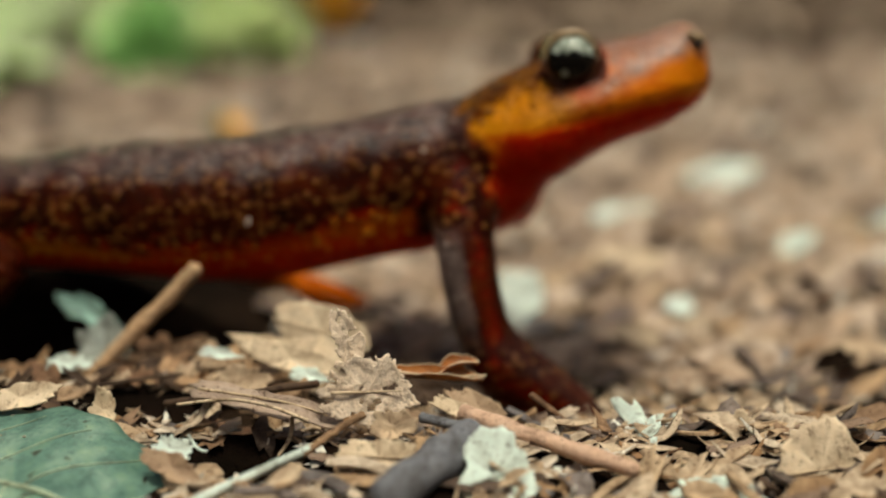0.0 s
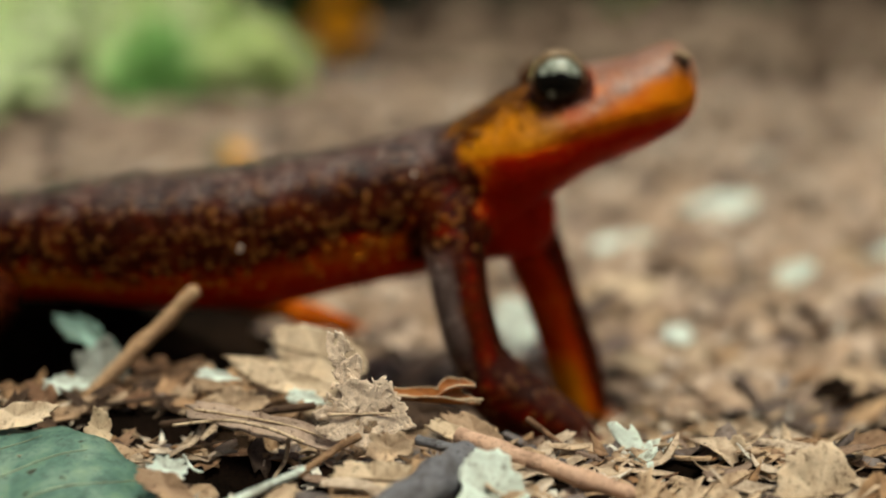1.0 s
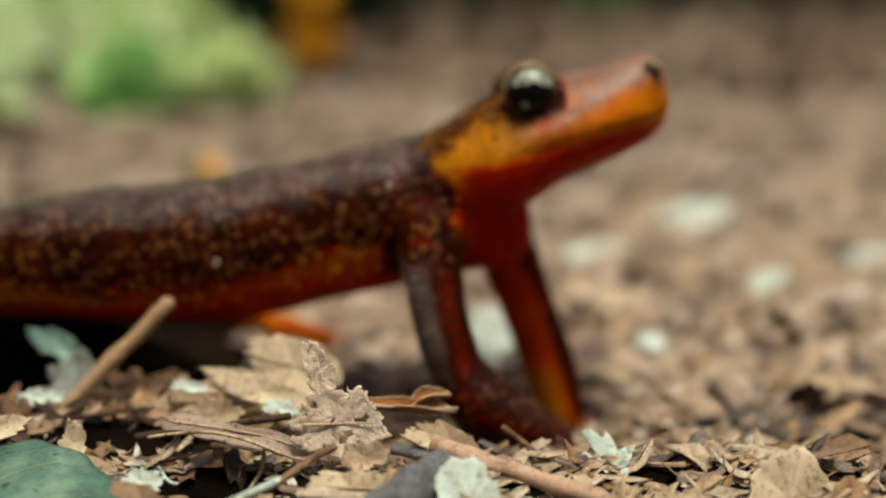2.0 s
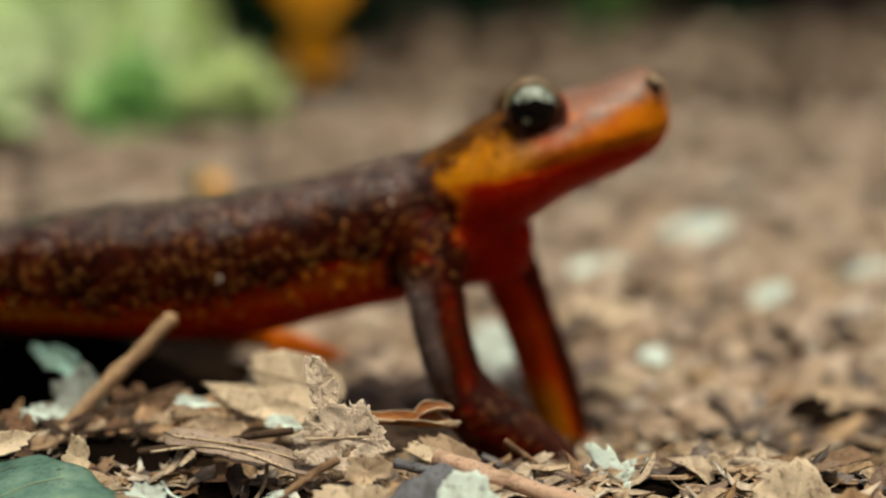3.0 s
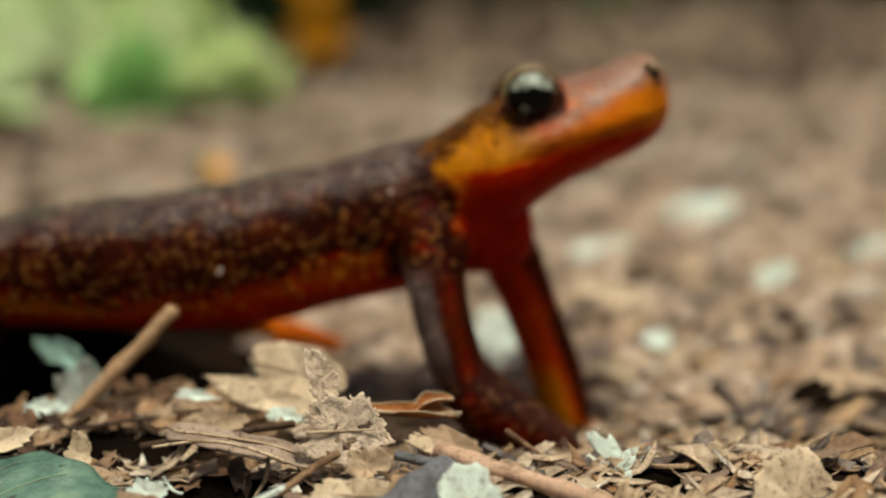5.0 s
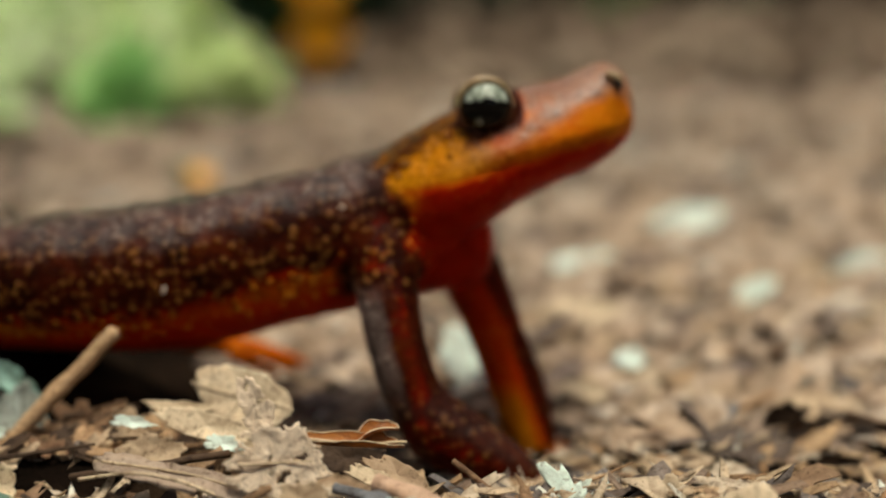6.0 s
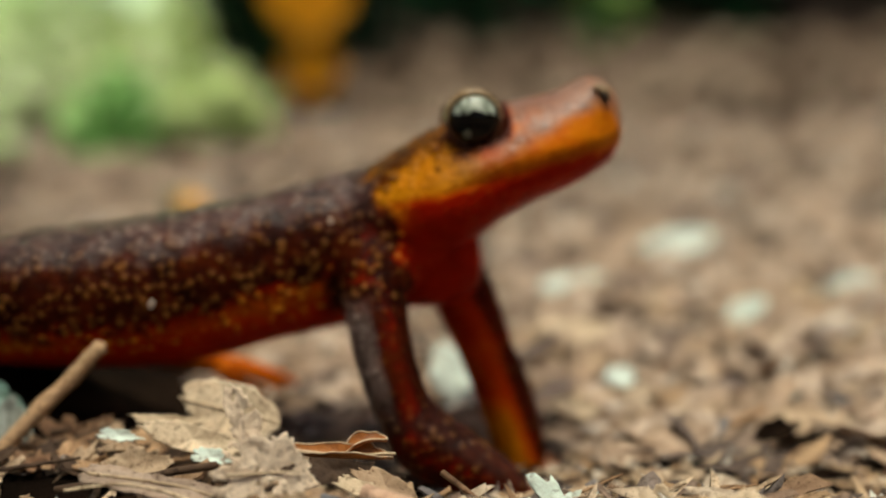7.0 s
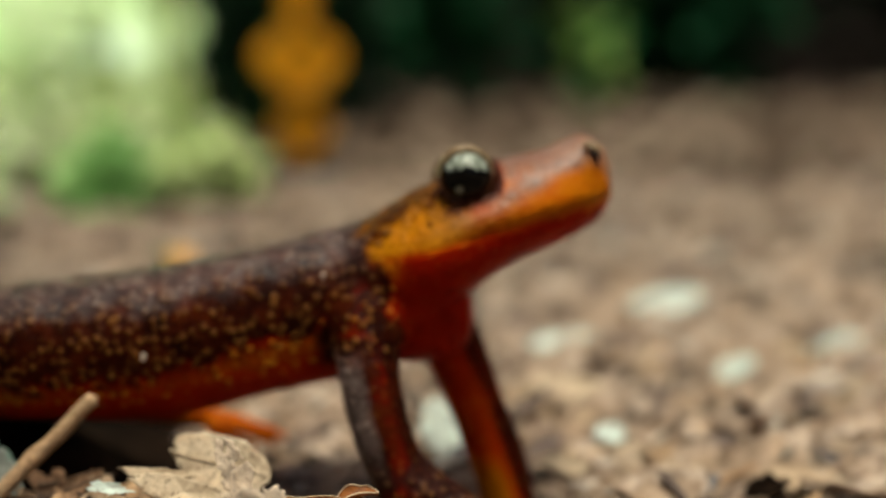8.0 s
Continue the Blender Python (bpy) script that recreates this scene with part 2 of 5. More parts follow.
M_ORANGE = plant_material("orange_leaf", (0.90, 0.38, 0.006), (0.94, 0.44, 0.008), 0.3)
M_YELLOW = plant_material("yellow_leaf", (0.88, 0.38, 0.004), (0.92, 0.42, 0.006), 0.1)
M_TRUNK = dry_material("trunk_bark", [(0.0, (0.035, 0.024, 0.018)), (1.0, (0.06, 0.04, 0.03))], scale=12, relief=0.01)
m_nose, _a, _b2, _b = material("dark_hole", 0.5, 0.3)
_b.inputs["Base Color"].default_value = (0.02, 0.012, 0.008, 1)
M_HOLE = m_nose
M_WART, _n5, _l5, _b5 = material("pale_wart", 0.4, 0.5)
_b5.inputs["Base Color"].default_value = (0.62, 0.50, 0.40, 1)
M_LIDLOW, _n3, _l3, _b4 = material("lower_lid_skin", 0.4, 0.5)
_b4.inputs["Base Color"].default_value = (0.10, 0.03, 0.012, 1)
M_LID, _n2, _l2, _b3 = material("eyelid_skin", 0.4, 0.5)
_lc = noise_node(_n2, _l2, 1500, 3, 0.6, coords(_n2))
_l2.new(ramp_node(_n2, _l2, _lc, [(0.3, (0.20, 0.12, 0.05)), (0.65, (0.50, 0.36, 0.20))]), _b3.inputs["Base Color"])
bump_node(_n2, _l2, _lc, 0.0001, _b3)


# ---- mesh helpers ----
def mesh_of(name, verts, faces, mat, smooth=True):
    me = bpy.data.meshes.new(name)
    me.from_pydata([tuple(v) for v in verts], [], [tuple(f) for f in faces])
    me.materials.append(mat)
    if smooth:
        me.polygons.foreach_set("use_smooth", [True] * len(me.polygons))
    me.update()
    return me


def part(name, me, parent, label="", m=None):
    ob = new(name, me)
    ob.parent = parent
    if m is not None:
        ob.matrix_basis = m
    if label:
        ob["label"] = label
    return ob


def empty(name, m=None):
    ob = new(name)
    if m is not None:
        ob.matrix_basis = m
    return ob


def spline(xs, ys, x):
    """Smooth monotone-ish interpolation (Catmull-Rom slopes)."""
    xs, ys, x = np.asarray(xs, float), np.asarray(ys, float), np.asarray(x, float)
    d = np.gradient(ys, xs)
    i = np.clip(np.searchsorted(xs, x) - 1, 0, len(xs) - 2)
    h = xs[i + 1] - xs[i]
    t = np.clip((x - xs[i]) / h, 0, 1)
    return ((2 * t**3 - 3 * t**2 + 1) * ys[i] + (t**3 - 2 * t**2 + t) * h * d[i]
            + (-2 * t**3 + 3 * t**2) * ys[i + 1] + (t**3 - t**2) * h * d[i + 1])


def tube(points, radii, seg=14, steps=24, squash=1.0):
    """A tapered tube with round ends along a smooth path, in mm; returns verts, faces."""
    p = np.asarray(points, float)
    s = np.r_[0, np.cumsum(np.linalg.norm(np.diff(p, axis=0), axis=1))]
    u = np.linspace(0, s[-1], steps)
    c = np.stack([spline(s, p[:, k], u) for k in range(3)], -1)
    r = spline(s, radii, u)
    tan = np.gradient(c, axis=0)
    tan /= np.linalg.norm(tan, axis=1)[:, None]
    up = np.array([0.13, 0.97, 0.2])
    verts, faces = [], []
    for k in range(steps):
        side = np.cross(tan[k], up)
        side /= np.linalg.norm(side)
        top = np.cross(side, tan[k])
        for a in range(seg):
            q = 2 * math.pi * a / seg
            verts.append(c[k] + r[k] * (math.cos(q) * side + squash * math.sin(q) * top))
    for k in range(steps - 1):
        for a in range(seg):
            b = (a + 1) % seg
            faces.append((k * seg + a, k * seg + b, (k + 1) * seg + b, (k + 1) * seg + a))
    verts += [c[0] - tan[0] * r[0] * 0.5, c[-1] + tan[-1] * r[-1] * 0.6]
    n = len(verts)
    faces += [(n - 2, (a + 1) % seg, a) for a in range(seg)]
    e = (steps - 1) * seg
    faces += [(n - 1, e + a, e + (a + 1) % seg) for a in range(seg)]
    return verts, faces


def join(pieces):
    verts, faces = [], []
    for v, f in pieces:
        o = len(verts)
        verts += list(v)
        faces += [tuple(i + o for i in q) for q in f]
    return verts, faces


def scaled(verts, s=MM):
    return [Vector(v) * s for v in verts]


def leaf_shape(rng, length, width, ragged=0.2, curl=0.2, roll=0.0, nu=10, nv=6, thick=0.12, lobes=0, blunt=0.6, fold=0.0, holes=0):
    """A dead leaf or fragment, in mm: x along, y across; torn edge, curl, thickness, eaten holes."""
    us = np.linspace(0, 1, nu + 1)
    ph = [rng.uniform(0, 6.28) for _ in range(6)]
    edge = lambda u, s: 1 + ragged * (0.5 * math.sin(7 * u + ph[s]) + 0.35 * math.sin(17 * u + ph[s + 2]) + 0.5 * (rng.random() - 0.5))
    top, grid = [], []
    for i, u in enumerate(us):
        w = width / 2 * max(math.sin(math.pi * (0.02 + 0.96 * u)), 0.0) ** blunt
        if lobes:
            w *= 1 + 0.35 * math.sin(lobes * 2 * math.pi * u)
        a, b = w * edge(u, 0), w * edge(u, 1)
        for j in range(nv + 1):
            v = j / nv * 2 - 1
            y = v * (a if v > 0 else b)
            x = (u - 0.5) * length + ragged * width * 0.18 * (rng.random() - 0.5)
            z = (curl * length * (u - 0.5) ** 2 * 2 + roll * y * y / max(width, 1e-6) * 2 + fold * abs(y)
                 + 0.03 * width * math.sin(5 * u + 3 * v + ph[4]) + 0.02 * width * (rng.random() - 0.5))
            top.append(np.array([x, y, z]))
    n = len(top)
    verts = top + [p - np.array([0, 0, thick]) for p in top]
    gone = set()
    for _ in range(holes):
        gone.add((rng.randrange(1, nu - 1), rng.randrange(1, nv - 1)))
    q = lambda i, j: i * (nv + 1) + j
    faces, edges = [], {}
    for i in range(nu):
        for j in range(nv):
            if (i, j) in gone:
                continue
            f = (q(i, j), q(i + 1, j), q(i + 1, j + 1), q(i, j + 1))
            faces += [f, tuple(n + k for k in reversed(f))]
            for a, b in zip(f, f[1:] + f[:1]):
                edges[(a, b)] = 1
    for a, b in list(edges):
        if (b, a) not in edges:
            faces.append((b, a, n + a, n + b))
    return verts, faces


def torn_leaf(rng, a, b, jag=0.25, curl=0.0, roll=0.0, wave=0.06, rings=9, seg=72, thick=0.14, holes=0.0, point=0.0):
    """A crumbled piece of leaf, in mm, about a by b: a jagged outline in polar steps, curl, relief, eaten holes, thickness."""
    ph = [rng.uniform(0, 6.28) for _ in range(12)]
    out = []
    for k in range(seg):
        q = 2 * math.pi * k / seg
        r = 1 + jag * (0.45 * math.sin(2 * q + ph[0]) + 0.4 * math.sin(3 * q + ph[1]) + 0.35 * math.sin(5 * q + ph[2]) + 0.28 * math.sin(9 * q + ph[3])
                       + 0.22 * math.sin(15 * q + ph[4]) + 0.7 * (rng.random() - 0.5))
        r += point * max(math.cos(q), 0) ** 6
        out.append(r)
    soft = [sum(out[(k + j) % seg] for j in range(-4, 5)) / 9 for k in range(seg)]
    top = [np.array([0.0, 0.0, 0.0])]
    for i in range(1, rings + 1):
        for k in range(seg):
            q = 2 * math.pi * k / seg
            f3 = (i / rings) ** 4
            rr = i / rings * (out[k] * f3 + (1 - f3) * soft[k])
            top.append(np.array([a / 2 * rr * math.cos(q), b / 2 * rr * math.sin(q), 0.0]))
    for p in top:
        x, y = p[0], p[1]
        p[2] = curl * x * x / a * 2 + roll * y * y / b * 2 + wave * b * (noise.noise(Vector((x * 0.5 + ph[5], y * 0.5, ph[6]))) + 0.4 * noise.noise(Vector((x * 1.6, y * 1.6 + ph[7], 3))))
    n = len(top)
    verts = top + [p - np.array([0, 0, thick]) for p in top]
    at = lambda i, k: 0 if i == 0 else 1 + (i - 1) * seg + k % seg
    faces, edges = [], {}
    for i in range(rings):
        for k in range(seg):
            if i == 0:
                f = (0, at(1, k), at(1, k + 1))
            else:
                f = (at(i, k), at(i + 1, k), at(i + 1, k + 1), at(i, k + 1))
            c = sum(top[j] for j in f) / len(f)
            if holes and i > 1 and noise.noise(Vector((c[0] * 1.5 + ph[8], c[1] * 1.5, ph[9]))) > 0.62 - holes:
                continue
            faces += [f, tuple(n + j for j in reversed(f))]
            for u, w in zip(f, f[1:] + f[:1]):
                edges[(u, w)] = 1
    for u, w in list(edges):
        if (w, u) not in edges:
            faces.append((w, u, n + u, n + w))
    return verts, faces


def chip_shape(rng, length, width, height):
    """A splinter or chip of wood or bark: a bent, tapered, rough prism."""
    nu, verts, faces, seg = 4, [], [], 5
    bend = rng.uniform(-0.15, 0.15) * length
    for i in range(nu + 1):
        u = i / nu
        t = 0.45 + 0.55 * math.sin(math.pi * (0.12 + 0.76 * u))
        for a in range(seg):
            q = 2 * math.pi * a / seg
            k = rng.uniform(0.75, 1.2)
            verts.append(np.array([(u - 0.5) * length + rng.uniform(-0.06, 0.06) * length, math.cos(q) * width / 2 * t * k + bend * math.sin(math.pi * u),
                                   math.sin(q) * height / 2 * t * k]))
    for i in range(nu):
        for a in range(seg):
            b = (a + 1) % seg
            faces.append((i * seg + a, i * seg + b, (i + 1) * seg + b, (i + 1) * seg + a))
    faces += [tuple(range(seg - 1, -1, -1)), tuple(nu * seg + a for a in range(seg))]
    return verts, faces


def step(a, b, x):
    t = min(max((x - a) / (b - a), 0.0), 1.0)
    return t * t * (3 - 2 * t)


# the rise at (-46, 122) is added behind the belly to keep the gap in shade
PITS = [(-24, 101, 11, 4.0, -4.2), (-30, 95.5, 3, 3, 1.3), (-30, 73, 11, 6, 2.0), (37.5, 109, 4.0, 3.2, 4.5), (-32, 109, 18, 5, 3.0), (-46, 122, 19, 7, -7.5), (-20, 124, 8, 10, 4.0), (-15.6, 80.0, 4.6, 2.0, 4.0), (15, 112, 6, 6, 3.2), (-10.5, 77.5, 4.5, 2.2, 3.0), (-1.5, 86.4, 4.5, 2.2, 3.6), (-14, 86.5, 5, 1.5, 2.0),
        (9.5, 79, 1.6, 1.2, 1.5), (20, 79, 2.0, 1.2, 1.8), (-24, 88, 5, 2, 2.0), (29, 80, 2.5, 1.5, 2.0), (15.5, 79.5, 1.6, 1.0, 1.6)]


def height(x, y):
    """The forest floor, in mm: a litter rise before the animal, a hollow under it, a gentle rise behind."""
    z = -5.6
    e = 10 * step(-8, -18, x)
    z += 4.8 * (1 - step(82 + e, 97 + 0.7 * e, y)) + 1.5 * step(112, 150, y) + 2.5 * step(170, 420, y)
    z -= 1.2 * (1 - step(20, 60, y))
    z += 1.6 * step(-12, -34, x) * step(60, 90, y) * (1 - step(105, 140, y))
    far = step(300, 1200, y)
    z += 1.3 * noise.noise(Vector((x * 0.05, y * 0.05, 1.7))) + 0.5 * noise.noise(Vector((x * 0.2, y * 0.2, 4.1)))
    z += far * 14 * noise.noise(Vector((x * 0.004, y * 0.004, 2.2)))
    for px, py, rx, ry, d in PITS:
        z -= d * math.exp(-(((x - px) / rx) ** 2 + ((y - py) / ry) ** 2))
    return z


# ---- ground ----
def build_ground():
    k = 240
    u = np.linspace(-1, 1, k)
    xs = 20 * np.sinh(8.6 * u)
    ys = 100 + 20 * np.sinh(8.6 * u)
    verts = [(x * MM, y * MM, height(x, y) * MM if abs(x) < 8000 and abs(y) < 8000 else height(8000, 8000) * MM) for y in ys for x in xs]
    faces = [(j * k + i, j * k + i + 1, (j + 1) * k + i + 1, (j + 1) * k + i) for j in range(k - 1) for i in range(k - 1)]
    ob = new("ground", mesh_of("ground", verts, faces, M_GROUND))
    tagged(ob, "brown forest soil under dry crumbled leaf litter", "ground", kind="structure")


build_ground()


# ---- the newt (mm, then scaled; its own axes are the world's) ----
def skin_mesh(name, verts, faces, marks):
    """marks(x, y, z) -> dark, warm, pale and (0.25 if left out) grain for each vertex, in mm."""
    me = mesh_of(name, scaled(verts), faces, M_SKIN)
    vals = [marks(*v) for v in verts]
    for k, key in enumerate(("dark", "warm", "pale", "grain")):
        at = me.attributes.new(key, "FLOAT", "POINT")
        at.data.foreach_set("value", [float(v[k]) if k < len(v) else 0.25 for v in vals])
    at = me.attributes.new("wart", "FLOAT", "POINT")
    at.data.foreach_set("value", warts(np.array(verts, float), 0.9).tolist())
    return me


def smooth(a, b, x):
    t = np.clip((x - a) / (b - a), 0, 1)
    return t * t * (3 - 2 * t)


def warts(p, cell):
    """Round tops of 0 to 1 on a jittered lattice of that spacing, each with its own height."""
    q = p / cell
    base = np.floor(q).astype(np.int64)
    best, high = np.full(len(p), 9.0), np.zeros(len(p))
    for dx in (-1, 0, 1):
        for dy in (-1, 0, 1):
            for dz in (-1, 0, 1):
                c = base + np.array([dx, dy, dz])
                h = [np.abs(np.sin(c @ np.array(k)) * 43758.5453) % 1.0 for k in ((12.99, 78.23, 37.72), (39.35, 11.14, 83.16), (73.16, 52.24, 9.15), (25.7, 61.3, 47.9))]
                d = np.linalg.norm(c + 0.5 + 0.75 * (np.stack(h[:3], -1) - 0.5) - q, axis=1)
                near = d < best
                best, high = np.where(near, d, best), np.where(near, h[3], high)
    return (1 - smooth(0.12, 0.62, best)) * (0.45 + 0.55 * high)


def fused(pieces, size):
    """One skin round overlapping closed pieces."""
    v, f = join(pieces)
    ob = new("rough_body", mesh_of("rough_body", v, f, M_SKIN))
    mod = ob.modifiers.new("fuse", "REMESH")
    mod.mode, mod.voxel_size = "VOXEL", size
    me = ob.evaluated_get(bpy.context.evaluated_depsgraph_get()).to_mesh()
    verts = np.empty(len(me.vertices) * 3)
    me.vertices.foreach_get("co", verts)
    quads = np.array([tuple(p.vertices) for p in me.polygons if len(p.vertices) == 4])
    old = ob.data
    bpy.data.objects.remove(ob)
    bpy.data.meshes.remove(old)
    return verts.reshape(-1, 3), quads


def relaxed(p, quads, weight, times):
    """Each point drawn towards its neighbours by its own weight."""
    e = np.concatenate([quads[:, [0, 1]], quads[:, [1, 2]], quads[:, [2, 3]], quads[:, [3, 0]]])
    count = np.maximum(np.bincount(e[:, 0], minlength=len(p)) + np.bincount(e[:, 1], minlength=len(p)), 1)
    for _ in range(times):
        mean = np.stack([np.bincount(e[:, 0], p[e[:, 1], k], len(p)) + np.bincount(e[:, 1], p[e[:, 0], k], len(p)) for k in range(3)], -1) / count[:, None]
        p = p + weight[:, None] * (mean - p)
    return p


def normals_of(p, quads):
    n = np.cross(p[quads[:, 2]] - p[quads[:, 0]], p[quads[:, 3]] - p[quads[:, 1]])
    out = np.stack([sum(np.bincount(quads[:, j], n[:, k], len(p)) for j in range(4)) for k in range(3)], -1)
    return out / np.maximum(np.linalg.norm(out, axis=1), 1e-9)[:, None]


def reach(p, path):
    """The distance of each point from a polyline."""
    best = np.full(len(p), 1e9)
    for a, b in zip(np.array(path[:-1], float), np.array(path[1:], float)):
        t = np.clip((p - a) @ (b - a) / ((b - a) @ (b - a)), 0, 1)
        best = np.minimum(best, np.linalg.norm(p - a - t[:, None] * (b - a), axis=1))
    return best


def lumps(p, scale, seed):
    """Soft noise of about -1 to 1 from crossed waves."""
    r = np.random.RandomState(seed)
    out = np.zeros(len(p))
    for _ in range(9):
        out += np.sin(p @ (r.normal(size=3) * scale) + r.uniform(0, 6.28))
    return out / 4.0


def loft(xs, top, bot, half, mid, count, seg, lo, hi, power=2.15):
    """Upright cross-sections along x between lo and hi."""
    t = np.linspace(0, 1, count)
    t = 0.5 - 0.5 * np.cos(math.pi * t)
    t = 0.55 * t + 0.45 * np.linspace(0, 1, count)
    x = lo + (hi - lo) * t
    zt, zb, w, ym = (spline(xs, v, x) for v in (top, bot, half, mid))
    verts, faces = [], []
    for k in range(count):
        zc, h = (zt[k] + zb[k]) / 2, (zt[k] - zb[k]) / 2
        for a in range(seg):
            q = 2 * math.pi * a / seg
            c, s = math.cos(q), math.sin(q)
            cy = math.copysign(abs(c) ** (2 / power), c)
            cz = math.copysign(abs(s) ** (2 / power), s)
            verts.append(np.array([x[k], ym[k] + w[k] * cy, zc + h * cz]))
    for k in range(count - 1):
        for a in range(seg):
            b = (a + 1) % seg
            faces.append((k * seg + a, k * seg + b, (k + 1) * seg + b, (k + 1) * seg + a))
    faces += [tuple(range(seg - 1, -1, -1)), tuple((count - 1) * seg + a for a in range(seg))]
    return verts, faces


TORSO_X = [-62, -50, -39, -33.5, -28.3, -23, -17.8, -12.5, -7.2, -1.4, 1.5, 4, 6, 7.2, 7.8]
TORSO_TOP = [11.0, 12.6, 13.8, 14.9, 15.6, 16.1, 16.75, 17.7, 18.7, 20.2, 20.6, 20.0, 18.6, 17.0, 15.4]
TORSO_BOT = [3.6, 3.4, 3.6, 3.65, 3.35, 3.15, 3.25, 4.15, 5.4, 6.4, 7.4, 8.2, 9.0, 10.4, 12.0]
TORSO_W = [4.4, 5.6, 6.4, 6.8, 7.1, 7.2, 7.1, 6.8, 6.3, 5.9, 5.9, 5.6, 4.6, 3.0, 0.8]
TORSO_Y = [116, 113, 111.2, 110.8, 110.5, 110.5, 110.5, 110.6, 111, 111.6, 111.5, 111.3, 111, 110.8, 110.6]
CHEST_X = [0.5, 2.5, 5, 7.5, 9.4, 10.4, 10.75]
CHEST_TOP = [17.0, 18.6, 19.0, 18.2, 16.4, 14.4, 12.8]
CHEST_BOT = [9.6, 8.0, 7.85, 8.2, 9.0, 10.2, 11.6]
CHEST_W = [3.6, 5.4, 5.7, 5.1, 3.9, 2.4, 0.6]
CHEST_Y = [111.5, 111.5, 111.3, 111, 110.8, 110.6, 110.5]


HEAD_X = [0.2, 1.8, 3.4, 5.9, 8.5, 10.5, 12.5, 14.5, 16.5, 18.7, 20.4, 21.5, 22.3, 22.75, 22.95]
HEAD_TOP = [19.6, 21.1, 22.2, 23.5, 24.7, 25.5, 26.0, 26.4, 26.8, 27.6, 28.0, 27.6, 26.6, 25.4, 24.4]
HEAD_BOT = [15.0, 13.8, 13.2, 13.0, 13.5, 14.7, 16.1, 17.2, 18.1, 19.0, 19.9, 20.7, 21.6, 22.6, 23.4]
HEAD_W = [5.0, 6.1, 6.7, 7.2, 7.4, 7.2, 6.8, 6.3, 5.7, 5.0, 4.2, 3.4, 2.5, 1.5, 0.5]
HEAD_Y = [111, 110.9, 110.6, 110.3, 110, 109.9, 109.9, 109.9, 109.9, 109.9, 109.9, 109.9, 109.9, 109.9, 109.9]
MOUTH_X, MOUTH_Z = [2, 6.7, 9.7, 13.2, 16.1, 18.6, 21.1, 23], [17.8, 19.0, 19.8, 20.6, 21.2, 21.6, 22.1, 22.7]


THROAT_X = [-3.0, -1.0, 1.5, 4.0, 6.0, 7.6, 8.8, 9.4]
THROAT_TOP = [18.0, 19.0, 19.6, 19.6, 19.0, 18.2, 17.0, 15.6]
THROAT_BOT = [8.0, 7.4, 7.8, 8.5, 9.4, 10.9, 12.6, 14.0]
THROAT_W = [5.6, 6.1, 6.2, 6.2, 6.0, 5.2, 3.6, 1.2]
NEAR_LEG = [(1.6, 110.5, 15.0), (1.2, 106.6, 13.0), (1.35, 103.8, 10.2), (2.0, 102.0, 6.2), (3.1, 101.3, 2.4), (4.2, 101.1, -0.2)]
NEAR_ARM = [(3.9, 101.1, 0.8), (5.2, 101.0, -1.3), (8.9, 100.5, -3.5), (11.8, 100.0, -4.9), (13.4, 99.6, -5.7)]


